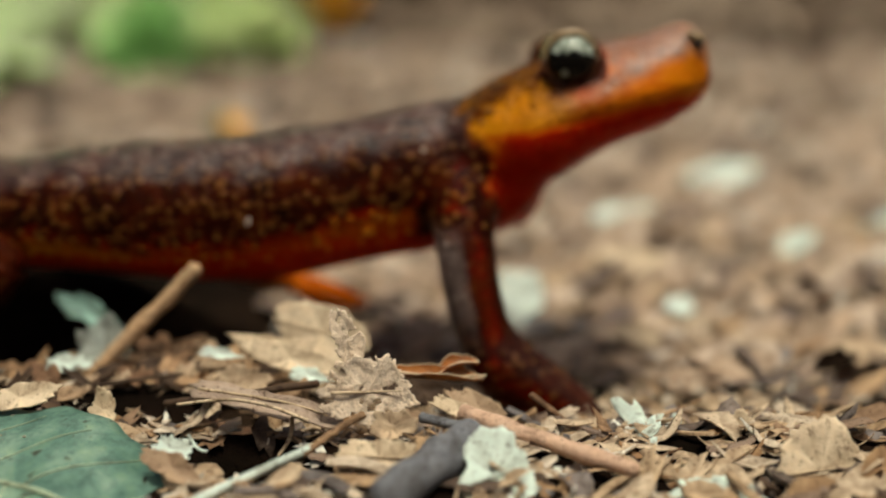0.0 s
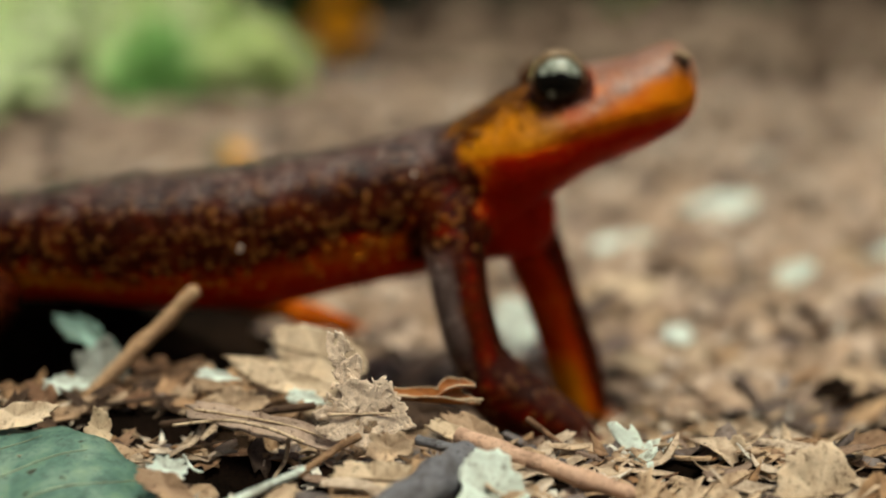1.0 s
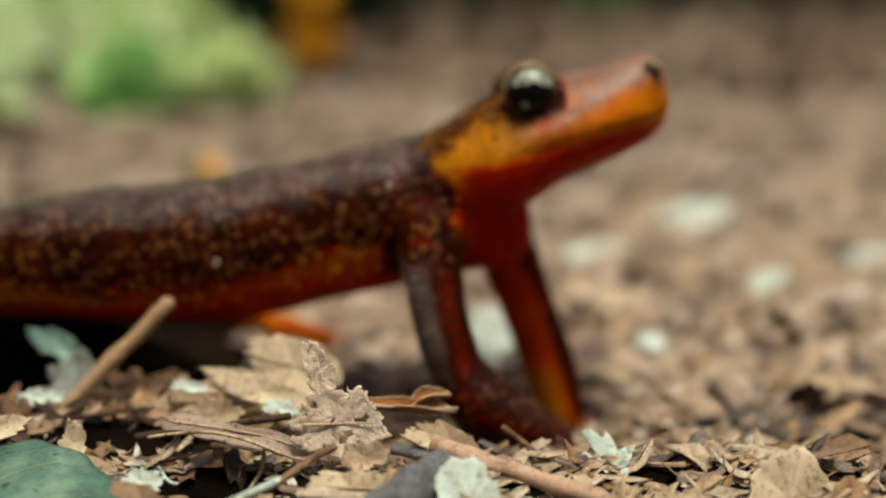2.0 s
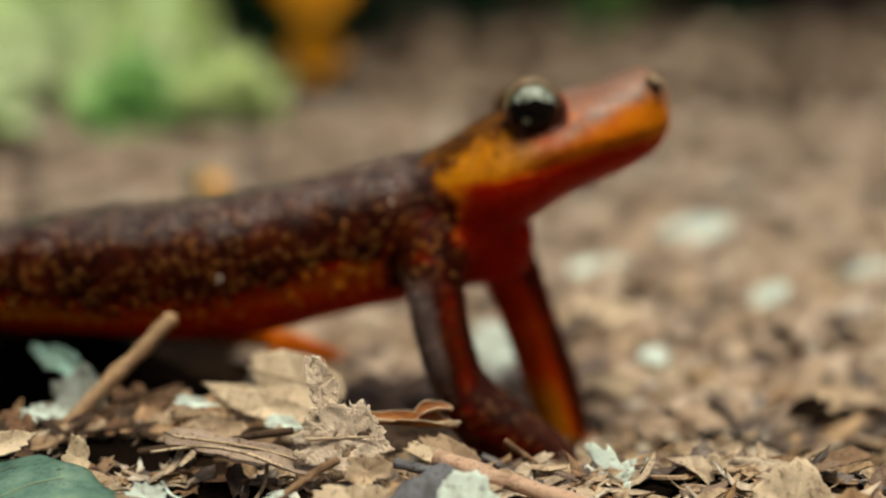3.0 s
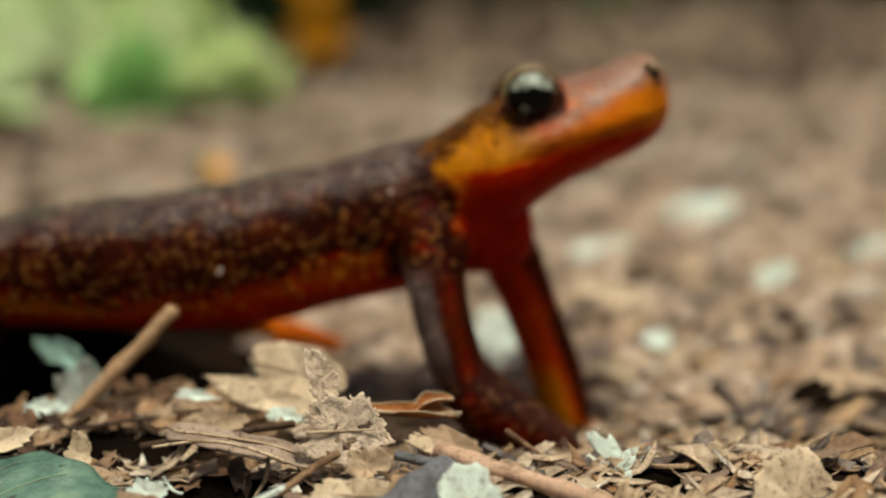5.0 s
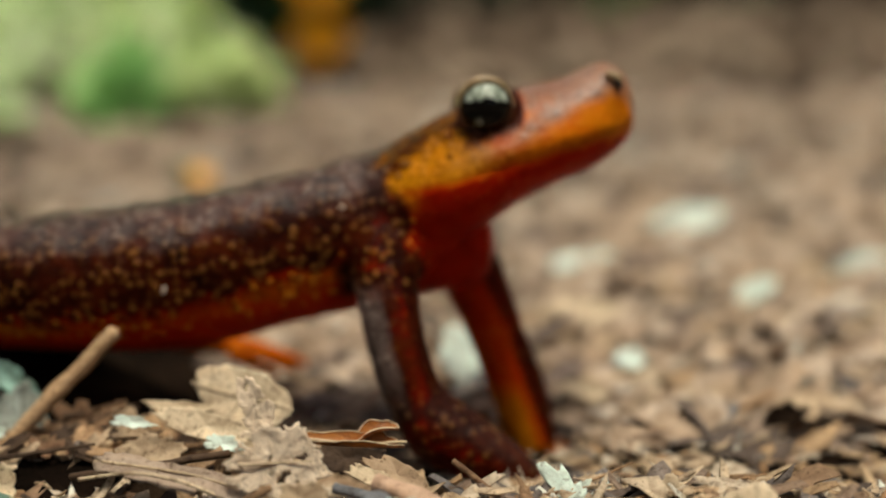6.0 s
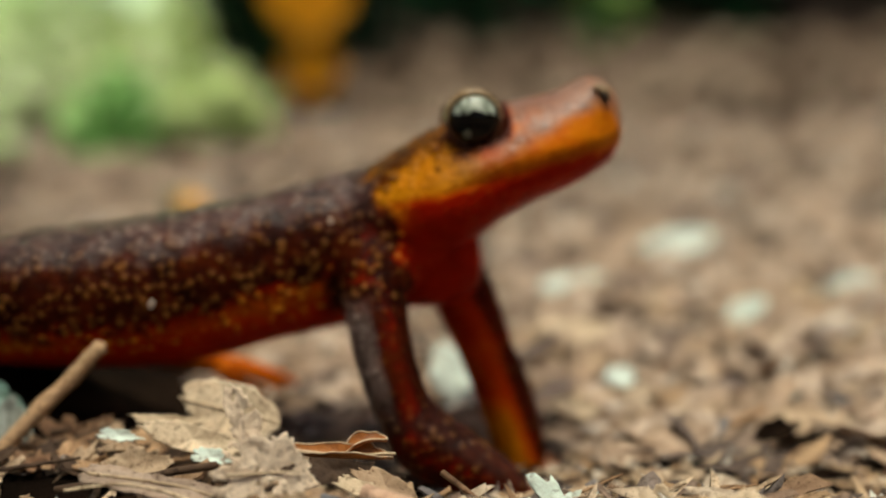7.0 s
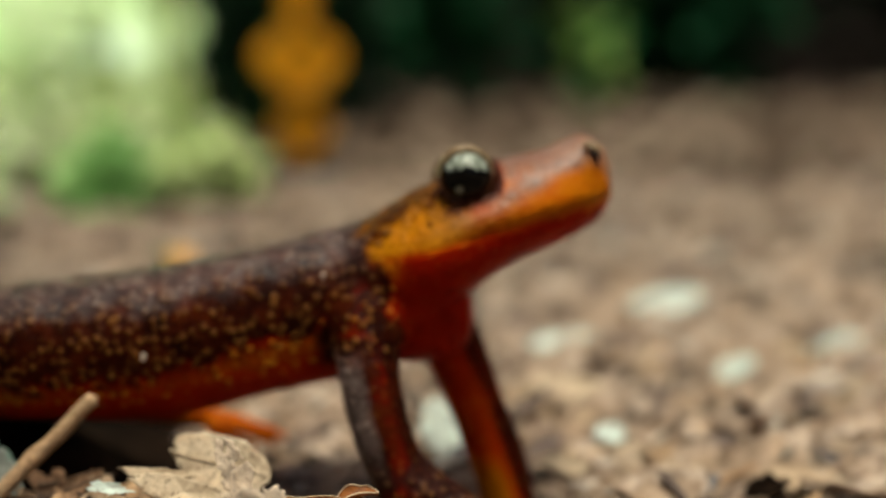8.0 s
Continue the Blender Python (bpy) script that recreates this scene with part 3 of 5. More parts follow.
def body_marks(p):
    """Dark, warm, pale and grain of the fused body, point by point."""
    x, y, z = p.T
    wob = lumps(p, 0.9, 3)
    # trunk
    t, b = np.interp(x, TORSO_X, TORSO_TOP), np.interp(x, TORSO_X, TORSO_BOT)
    v = (z - b) / np.maximum(t - b, 0.1)
    line = np.interp(x, [-60, -28, -10, -1, 2, 5, 8], [0.42, 0.33, 0.38, 0.42, 0.50, 0.8, 1.2]) + 0.02 * wob
    dark = 0.5 + (v - line) * 2.7
    warm = 0.05 + (0.26 + 0.40 * smooth(-24, -36, x)) * np.exp(-((v - line + 0.06) / 0.09) ** 2)
    warm += 0.12 * smooth(-16, -8, x) * (1 - smooth(-2, 1, x)) * (1 - smooth(line - 0.02, line + 0.08, v)) * smooth(0.1, 0.25, v)
    warm = np.where(x > 2, 0.06, warm)
    dark -= 0.38 * smooth(-5, 0, x) * smooth(0.95, 0.6, v)
    dark += 0.6 * np.exp(-(((x + 4.3) / 1.7) ** 2 + ((z - 13.1) / 1.7) ** 2))
    # paler lilac back, with the sky's sheen painted into it
    pale = 0.85 * smooth(0.74, 0.97, v + 0.05 * wob) + 0.2 * smooth(-6, -1, x) * (1 - smooth(2, 4, x)) * smooth(0.6, 0.85, v)
    # brown shoulder before the red chest
    dark = np.maximum(dark, 0.76 * smooth(-5, -2, x) * (1 - smooth(2.2, 4.2, x + 0.6 * wob)) * smooth(7, 9, z) * (1 - smooth(106, 109, y)))
    trunk = [np.clip(dark, 0, 1), np.clip(warm, 0, 1), np.clip(pale, 0, 1), 0.35 + 0.65 * smooth(0.12, 0.3, v)]
    # head and throat
    t = np.interp(x, HEAD_X, HEAD_TOP)
    mz = np.interp(x, MOUTH_X, MOUTH_Z)
    line = np.interp(x, [0, 2, 6, 9, 12, 14, 17], [17.4, 18.8, 21.4, 22.6, 24.4, 27.5, 32]) + 0.5 * wob
    dark = 0.40 + (z - line) * 0.14
    above = smooth(mz - 0.7, mz + 0.8, z + 0.25 * wob)
    warm = 0.04 + 0.56 * above + 0.42 * above * (1 - smooth(8.5, 11.5, x)) + 0.12 * smooth(17, 21, x) * above
    # yellow cheek patch running down behind the jaw
    fall = np.exp(-(((x - 2.9) / 1.6) ** 2 + ((z - 17.2) / 1.7) ** 2))
    warm = np.maximum(warm, 0.75 * np.clip(fall, 0, 1))
    pale = 1.1 * smooth(11.5, 13.5, x) * smooth(-2.8, -0.9, z - t + 0.6 * wob) * (1 - 0.3 * smooth(20, 22.5, x)) + 0.95 * np.exp(-(((x - 12) / 4.0) ** 2 + ((z - 22.0 - 0.40 * (x - 10)) / 0.95) ** 2))
    d = np.hypot(x - 10.3, z - 24.8)
    dark = np.where(x < 19, np.maximum(np.clip(dark, 0, 1), (1 - smooth(2.5, 3.3, d)) * 0.72), 0)
    pale *= smooth(2.5, 3.4, d)
    warm *= 0.5 + 0.5 * smooth(2.5, 3.2, d)
    # shade between throat and chest painted as a dark patch
    dark = np.maximum(dark, 0.42 * np.exp(-(((x - 7.2) / 2.2) ** 2 + ((z - 11.6) / 1.6) ** 2)))
    lip = 0.22 * np.exp(-((z - mz) / 0.20) ** 2) * smooth(6, 9, x) * (0.6 + 0.4 * wob)
    grain = 0.95 * (1 - smooth(9, 12, x)) * smooth(-0.8, 1.2, z - line + 1.2) + 0.22
    freckle = 0.5 * smooth(0.62, 0.85, warts(p, 1.6)) * smooth(0.1, 0.7, lumps(p, 1.7, 8)) * smooth(4, 6, x) * (1 - smooth(1.0, 3.0, np.abs(z - mz)))
    head = [np.clip(dark + lip + freckle, 0, 1), np.clip(warm, 0, 1), np.clip(pale, 0, 0.93), np.clip(grain, 0, 1)]
    k = smooth(-1.3, 1.5, x - 0.3 - (20.4 - z) * 0.55 + 0.7 * wob)
    marks = [u * (1 - k) + w * k for u, w in zip(trunk, head)]
    drip = np.exp(-(((x - 3.1 + 0.3 * wob) / 0.6) ** 2 + ((z - 14.2) / 2.0) ** 2)) * smooth(-0.6, 0.4, wob) * (y < 108)
    marks[0], marks[1] = marks[0] * (1 - 0.3 * drip), np.maximum(marks[1], 0.25 * drip)
    # shade painted in: brown tones down a bulge that catches the light
    marks[0] = np.clip(marks[0] + 0.55 * np.exp(-(((x - 3.7) / 1.3) ** 2 + ((z - 12.0) / 2.2) ** 2)) * (y < 107), 0, 1)
    # near front leg: grey outer edge, dark red inner side
    cx = np.interp(-z, [-q[2] for q in NEAR_LEG], [q[0] for q in NEAR_LEG])
    high = smooth(8, 11, z)
    outer = 1 - smooth(-1.2, 0.2, x - cx + 0.3 * wob)
    leg = [0.78 - 0.02 * high - 0.20 * smooth(-0.8, 0.8, x - cx) * (1 - high) + 0.2 * smooth(1.2, 2.2, x - cx), np.full(len(x), 0.05), np.clip(1.35 * outer, 0, 1) * (1 - smooth(8.5, 11.5, z)) * (0.25 + 0.75 * smooth(1.0, 4.5, z)), np.clip(0.22 + 0.3 * outer + 0.4 * high, 0, 1)]
    near = reach(p, NEAR_LEG[1:])
    k = (1 - smooth(2.7, 3.5, near)) * (1 - smooth(10.5, 13.0, z)) * (1 - smooth(105.5, 107.5, y))
    marks = [u * (1 - k) + w * k for u, w in zip(marks, leg)]
    crest = smooth(-0.4, 1.6, z - np.interp(x, [4, 13], [-0.2, -5.4]))
    arm = [0.66 + 0.18 * crest + 0.06 * wob, np.full(len(x), 0.03), 0.10 * crest, np.full(len(x), 0.65)]
    k = (1 - smooth(3.0, 3.8, reach(p, NEAR_ARM))) * (1 - smooth(-0.5, 2.5, z + 0.5 * (4 - x)))
    return [u * (1 - k) + w * k for u, w in zip(marks, arm)]


def shaped_head(p):
    """Mouth slit, jaw, eye sockets with a brow, and nose pressed into the fused skin."""
    x, y, z = p.T
    mz = np.interp(x, MOUTH_X, MOUTH_Z)
    inw = np.where(y < 110, 1.0, -1.0)
    on = smooth(1.0, 3.0, np.abs(y - 110))
    y = y + on * inw * (0.06 * np.exp(-((z - mz) / 0.24) ** 2) * smooth(5.5, 8, x) - 0.26 * np.exp(-((z - mz - 1.3) / 1.0) ** 2) * smooth(7, 11, x))
    z = z + 0.25 * np.exp(-((x - 19.9) / 1.7) ** 2) * smooth(25.0, 27.0, z)
    p = np.stack([x, y, z], -1)
    for sy in (-1, 1):
        d = p - np.array([9.9, 109.95 + sy * EYE_OUT, 25.15 if sy < 0 else 23.9])
        r = np.maximum(np.linalg.norm(d, axis=1), 1e-6)
        ang = np.degrees(np.arccos(np.clip(d[:, 1] * sy / r, -1, 1)))
        want = 2.25 + 0.50 * smooth(50, 64, ang) + 0.16 * np.exp(-((ang - 68) / 7) ** 2)
        push = np.where(ang > 66, (np.maximum(want, r) - r) * (1 - smooth(2.9, 4.2, r)), want - r) * (1 - smooth(95, 125, ang))
        p = p + np.where((r < 4.2) & (ang < 125), push / r, 0.0)[:, None] * d
    return p


def body_skin():
    """Trunk, head, throat and near leg as one skin, with warts: points, quads, normals, marks."""
    pieces = [loft(TORSO_X, TORSO_TOP, TORSO_BOT, TORSO_W, TORSO_Y, 120, 60, -62, 7.8), loft(HEAD_X, HEAD_TOP, HEAD_BOT, HEAD_W, HEAD_Y, 90, 60, 0.2, 22.95, power=2.3),
              loft(THROAT_X, THROAT_TOP, THROAT_BOT, THROAT_W, [111.0] * 8, 40, 50, -3.0, 9.4),
              tube(NEAR_LEG, [2.9, 3.2, 2.75, 2.5, 2.45, 2.45], 30, 44), tube(NEAR_ARM, [2.5, 2.95, 2.55, 1.85, 1.2], 30, 40)]
    p, quads = fused(pieces, 0.19)
    x, y, z = p.T
    soft = 0.6 * smooth(-8, -3, x) * (1 - smooth(8.5, 11.5, x)) * smooth(9, 11.5, z)
    soft = np.maximum(soft, 0.22 * (1 - smooth(3.0, 5.5, np.hypot(x - 4.2, z + 0.2))) * (1 - smooth(104, 106, y)))
    soft = np.maximum(soft, 0.5 * (1 - smooth(2.5, 5.0, np.linalg.norm(p - np.array([1.2, 106.0, 9.5]), axis=1))))
    p = relaxed(p, quads, np.maximum(soft, 0.05), 110)
    p = shaped_head(p)
    marks = body_marks(p)
    top = warts(p, 0.80)
    p = p + normals_of(p, quads) * (0.22 * top * marks[3])[:, None]
    return p, quads, normals_of(p, quads), marks, top


def skin_patch(name, chosen, skin, off):
    """The chosen quads of the body's skin as a mesh of its own, shaded as one with the rest."""
    p, quads, nor, marks, top = skin
    q = quads[chosen]
    used, index = np.unique(q, return_inverse=True)
    me = mesh_of(name, ((p[used] - np.array(off)) * MM).tolist(), index.reshape(-1, 4).tolist(), M_SKIN)
    for key, val in zip(("dark", "warm", "pale", "grain", "wart"), (*marks, top)):
        me.attributes.new(key, "FLOAT", "POINT").data.foreach_set("value", val[used])
    me.normals_split_custom_set_from_vertices(nor[used].tolist())
    return me


def build_newt():
    newt = empty("newt", pose(0, 0.11, -0.005))
    tagged(newt, "newt with dark granular brown back and orange belly, head raised", "newt")
    off = Vector((0, 110, -5))
    sk = lambda name, vf, marks, label="": part(name, skin_mesh(name, [np.array(v) - off for v in vf[0]], vf[1], lambda x, y, z: marks(x, y + 110, z - 5)), newt, label)
    skin = body_skin()
    c = skin[0][skin[1]].mean(axis=1)
    to_leg, to_arm = reach(c, NEAR_LEG[2:]), reach(c, NEAR_ARM)
    leg = (c[:, 2] < 9.8) & (to_leg < 3.6) & (c[:, 1] < 107)
    arm = (c[:, 2] < 1.5) & (c[:, 1] < 107) & (to_arm <= to_leg + 0.4)
    leg &= ~arm
    front = ~leg & ~arm & (c[:, 0] > 0.3 + (20.6 - c[:, 2]) * 0.6)
    part("torso", skin_patch("torso", ~leg & ~arm & ~front, skin, off), newt, "dark brown granular back over orange belly")
    part("front_leg", skin_patch("front_leg", leg, skin, off), newt, "brown front leg with grey outer edge and red inner side")
    part("forearm", skin_patch("forearm", arm, skin, off), newt, "red-brown forearm")
    head = part("head", skin_patch("head", front, skin, off), newt, "orange head with brown crown and grey-pink snout")
    chest = sk("chest", loft(CHEST_X, CHEST_TOP, CHEST_BOT, CHEST_W, CHEST_Y, 40, 56, 0.5, 10.75), lambda x, y, z: (0.10, 0.04, 0.0, 0.1), "dark red-orange chest")
    # eyes, lids, nostrils belong to the head
    me_eye = sphere_mesh("eye", 2.5, M_EYE)
    for side in (-1, 1):
        y0, z0 = 109.95 + side * EYE_OUT, 25.15 if side < 0 else 23.9
        part("eye", me_eye, head, "black glossy eye with gold rim", Matrix.Translation(Vector((9.9, y0, z0)) * MM - off * MM)
             @ (Matrix.Rotation(math.pi, 4, "Z") if side > 0 else Matrix.Identity(4)) @ Matrix.Rotation(radians(-4), 4, "X"))
        for upper in (1, 0):
            pts, rad = [], []
            for k in range(15):
                u = k / 14
                a = math.pi * (-0.03 + 1.06 * u if upper else 1.0 + u)
                rr = 2.26
                pts.append((9.9 + rr * math.cos(a), y0 + side * 1.28, z0 + rr * math.sin(a)))
                rad.append((0.07 + 0.46 * math.sin(math.pi * min(u * 0.95, 1.0)) ** 2 * (0.25 + 0.75 * u)) if upper else (0.10 + 0.06 * math.sin(math.pi * u)))
            v, f = tube(pts, rad, 10, 30)
            part("eyelid", mesh_of("eyelid", scaled([np.array(q) - off for q in v]), f, M_LID if upper else M_LIDLOW), head, "gold-tan upper eyelid" if upper else "dark lower eyelid")
        v, f = tube([(20.75, 109.9 + side * 3.45, 27.1), (21.1, 109.9 + side * 3.72, 26.7), (21.3, 109.9 + side * 3.6, 26.3)], [0.20, 0.25, 0.15], 10, 8)
        v2, f2 = tube([(20.2, 109.9 + side * 3.15, 27.5), (20.9, 109.9 + side * 3.45, 27.25), (21.35, 109.9 + side * 3.3, 26.7)], [0.35, 0.42, 0.3], 10, 10)
        part("nostril_rim", mesh_of("nostril_rim", scaled([np.array(q) - off for q in v2]), f2, M_LID), head, "olive rim over the nostril")
        part("nostril", mesh_of("nostril", scaled([np.array(q) - off for q in v]), f, M_HOLE), head, "dark nostril")
    for x, y, z, r in ((-17.5, 103.5, 10.2, 0.34), (-2.5, 106.3, 16.3, 0.42)):
        v, f = tube([(x - 0.1, y, z - r * 0.8), (x + 0.1, y, z + r * 0.8)], [r * 0.6, r * 0.6], 10, 8)
        part("wart", mesh_of("wart", scaled([np.array(q) - off for q in v]), f, M_WART), newt, "pale skin wart")
    toes = [tube([(12.6, 99.6, -5.6), (14.6 + d, 99.2 + e, -6.0), (16.6 + d, 98.8 + 2 * e, -6.5)], [0.75, 0.5, 0.3], 10, 12) for d, e in ((-0.8, -1.3), (0.3, -0.4), (0.5, 0.6), (-0.6, 1.5))]
    sk("foot", join(toes + [tube([(11.8, 99.8, -5.2), (13.6, 99.5, -5.9)], [1.3, 0.9], 14, 8)]), lambda x, y, z: (0.6, 0.1, 0.0, 0.1), "brown splayed front foot")
    # hind leg on the near side: thigh forward, shin back to the ground
    hind = [(-50, 107, 8.5), (-45, 104.5, 7.6), (-39.5, 103.6, 6.2), (-38.0, 103.4, 5.2)]
    sk("hind_leg", tube(hind, [2.4, 2.3, 1.9, 1.5], 24, 30), lambda x, y, z: (0.7, 0.05 + 0.1 * step(-41, -38.5, x), 0.0), "orange-brown thigh")
    sk("shin", tube([(-38.5, 103.4, 5.4), (-41, 102.4, 2.0), (-43, 101.6, -2.0), (-42.0, 101, -3.4)], [1.8, 1.7, 1.4, 1.0], 20, 24), lambda x, y, z: (0.8, 0.05, 0.0))
    # hind leg on the far side: shin and foot reach forward under the belly
    sk("hind_leg", tube([(-42, 115, 8), (-34, 119, 5), (-26, 122, 2.0)], [2.6, 2.4, 2.0], 20, 24), lambda x, y, z: (0.2, 0.3, 0.0), "orange thigh")
    sk("shin", tube([(-26.5, 121.9, 2.2), (-21, 122.5, 0.8), (-15.5, 122.5, -0.4)], [2.0, 1.7, 1.3], 20, 20), lambda x, y, z: (0.26, 0.45, 0.0), "orange-brown shin")
    toes = [tube([(-15.8, 122.5, -0.4), (-12.5 + d, 122.2 + e, -1.0), (-8.2 + d, 121.8 + 2 * e, -2.6)], [0.95, 0.7, 0.4], 10, 14) for d, e in ((-2.5, -1.3), (-0.8, -0.6), (0.2, 0.2), (-1.0, 1.2))]
    sk("foot", join(toes), lambda x, y, z: (0.24, 0.52, 0.0), "orange-brown hind foot with long toes")
    tail = [(-58, 115.2, 7.2), (-75, 121, 5.0), (-92, 132, 1.5), (-108, 146, -1.5)]
    sk("tail", tube(tail, [4.2, 3.4, 2.3, 0.8], 24, 40), lambda x, y, z: (0.5 + 0.4 * (z - np.interp(x, [-108, -58], [-1.5, 7.2])), 0.3, 0.0), "brown tail")
    # the striding far front leg: three rigid pieces, each modelled along +x from its joint
    arms = []
    for name, length, radii, mark in (("upper_arm", ARM[0], [3.4, 2.85, 2.55], lambda x, y, z: (0.10 - 0.05 * step(4, 9, x) + 0.5 * step(1.0, 2.0, z), 0.12 + 0.16 * step(3, 9.5, x), 0.0)),
                                      ("forearm", ARM[1], [2.55, 2.65, 2.3], lambda x, y, z: (0.05 + 0.6 * step(1.0, 1.9, z), 0.26 + 0.50 * step(3, 7, x) * (1 - step(0.2, 1.4, z)), 0.0))):
        vf = tube([(-0.4, 0, 0), (length * 0.5, 0, 0.25), (length + 0.3, 0, 0)], radii, 24, 26)
        arms.append(part(name, skin_mesh(name, vf[0], vf[1], mark), newt, "orange-red inner side, brown outer edge"))
    fing = [tube([(0.2, 0, 0), (2.6, 0.8 * e, -0.1), (4.6 + d, 1.5 * e, -0.3), (6.6 + d, 2.0 * e, -0.9)], [1.2, 0.85, 0.62, 0.38], 10, 18) for d, e in ((-1.6, -1.5), (0.2, -0.5), (0.5, 0.6), (-1.2, 1.6))]
    vf = join(fing + [tube([(-0.5, 0, 0), (1.0, 0, 0.1), (2.6, 0, -0.1)], [1.7, 1.6, 1.1], 16, 10)])
    arms.append(part("foot", skin_mesh("foot", vf[0], vf[1], lambda x, y, z: (0.22 + 0.3 * step(0.2, 1.0, z), 0.5, 0.08)), newt, "brown-orange front foot with four slim toes"))
    return newt, chest, arms


EYE_OUT = 4.75
ARM = (9.8, 10.9)
FAR_SHOULDER = (7.2, 114.2, 11.6)


def sphere_mesh(name, r, mat):
    bm = bmesh.new()
    bmesh.ops.create_uvsphere(bm, u_segments=48, v_segments=32, radius=r * MM)
    me = bpy.data.meshes.new(name)
    bm.to_mesh(me)
    bm.free()
    me.materials.append(mat)
    me.polygons.foreach_set("use_smooth", [True] * len(me.polygons))
    return me


NEWT, CHEST, FAR_ARM = build_newt()


# ---- loose pieces on the ground ----
RNG = random.Random(7)


def lay(name, vf, mat, x, y, z, rx=0.0, ry=0.0, rz=0.0, label="", category="", group=""):
    """One loose thing in mm and degrees."""
    ob = new(name, mesh_of(name, scaled(vf[0]), vf[1], mat))
    ob.matrix_basis = pose(x * MM, y * MM, z * MM, rx, ry, rz)
    return tagged(ob, label, category, group)


def rod(name, a, b, r0, r1, mat, label, category="stick", sag=0.0, seg=12, knots=()):
    a, b = np.array(a, float), np.array(b, float)
    n = 9
    rng = random.Random(name + str(a[0]))
    pts, rad = [], []
    d = np.linalg.norm(b - a)
    for k in range(n):
        u = k / (n - 1)
        p = a + (b - a) * u + np.array([rng.uniform(-1, 1), rng.uniform(-1, 1), rng.uniform(-1, 1)]) * d * 0.005
        p[2] += sag * math.sin(math.pi * u)
        pts.append(p)
        r = r0 + (r1 - r0) * u
        rad.append(r * (1.0 + rng.uniform(-0.06, 0.06)) * (1.22 if k in knots else 1.0))
    v, f = tube(pts, rad, seg, 34)
    mid = (a + b) / 2
    ob = new(name, mesh_of(name, scaled([np.array(q) - mid for q in v]), f, mat))
    ob.matrix_basis = pose(*(mid * MM))
    return tagged(ob, label, category)


def rib(leaf, length, curl, z=0.12, r=0.13, bend=0.3, mat=None):
    """A raised midrib along a leaf."""
    line = [(x, bend * math.sin(x * 0.4), curl * x * x / length * 2 + z) for x in np.linspace(-length * 0.46, length * 0.44, 9)]
    v, f = tube(line, [r * (1 - 0.06 * k) for k in range(9)], 7, 24)
    part("midrib", mesh_of("midrib", scaled(v), f, mat or M_BUFF), leaf, "raised paler midrib")


def rim(leaf, vf, rings, seg, r=0.12):
    """A pale rolled edge round a torn leaf."""
    edge = [vf[0][1 + (rings - 1) * seg + k % seg] for k in range(0, seg + 1, 2)]
    v, f = tube(edge, [r] * len(edge), 6, seg * 2)
    part("rolled_edge", mesh_of("rolled_edge", scaled(v), f, M_BUFF), leaf, "pale rolled edge")


def green_leaf():
    """A broad waxy leaf: blade, midrib and side veins riding on it."""
    root = tagged(empty("green_leaf", pose(-0.0285, 0.0745, -0.0006, 12, 7, -30)), "waxy blue-green broad leaf with pale veins", "leaf")
    r = random.Random(8)
    sag = lambda x, y: -0.010 * x * x - 0.012 * y * y + 0.35 * math.sin(0.5 * x + 0.3 * y) + 0.25 * abs(y) ** 0.5
    half = lambda u: 8.6 * math.sin(math.pi * (0.03 + 0.94 * u)) ** 0.6 * (1 + 0.03 * math.sin(40 * u))
    nu, nv, top = 34, 20, []
    for i in range(nu + 1):
        u = i / nu
        for j in range(nv + 1):
            x, y = (u - 0.5) * 28, (j / nv * 2 - 1) * half(u)
            top.append(np.array([x, y, sag(x, y) + r.uniform(-0.03, 0.03)]))
    n = len(top)
    faces = []
    for i in range(nu):
        for j in range(nv):
            f = (i * (nv + 1) + j, (i + 1) * (nv + 1) + j, (i + 1) * (nv + 1) + j + 1, i * (nv + 1) + j + 1)
            faces += [f, tuple(n + k for k in reversed(f))]
    rim = [i * (nv + 1) for i in range(nu + 1)] + [nu * (nv + 1) + j for j in range(1, nv + 1)] + [i * (nv + 1) + nv for i in range(nu - 1, -1, -1)] + [j for j in range(nv - 1, 0, -1)]
    faces += [(rim[k], n + rim[k], n + rim[(k + 1) % len(rim)], rim[(k + 1) % len(rim)]) for k in range(len(rim))]
    part("blade", mesh_of("blade", scaled(top + [p - np.array([0, 0, 0.3]) for p in top]), faces, M_GREENLEAF), root)
    line = [(x, 0.4 * math.sin(x * 0.2), sag(x, 0.4 * math.sin(x * 0.2)) + 0.05) for x in np.linspace(-13.5, 13, 14)]
    v, f = tube(line, [0.30 - 0.015 * k for k in range(14)], 8, 40)
    part("midrib", mesh_of("midrib", scaled(v), f, M_VEIN), root, "pale yellow midrib")
    for k in range(5):
        for sgn in (-1, 1):
            x0 = -10 + 4.6 * k + (1.2 if sgn > 0 else 0)
            pts = []
            for m in range(6):
                x, y = x0 + 0.9 * m, sgn * 1.35 * m
                if abs(y) < half(min(max(x / 28 + 0.5, 0), 1)) - 0.3:
                    pts.append((x, y, sag(x, y) + 0.04))
            if len(pts) > 2:
                v, f = tube(pts, [0.10 - 0.013 * q for q in range(len(pts))], 6, 16)
                part("vein", mesh_of("vein", scaled(v), f, M_VEIN), root)


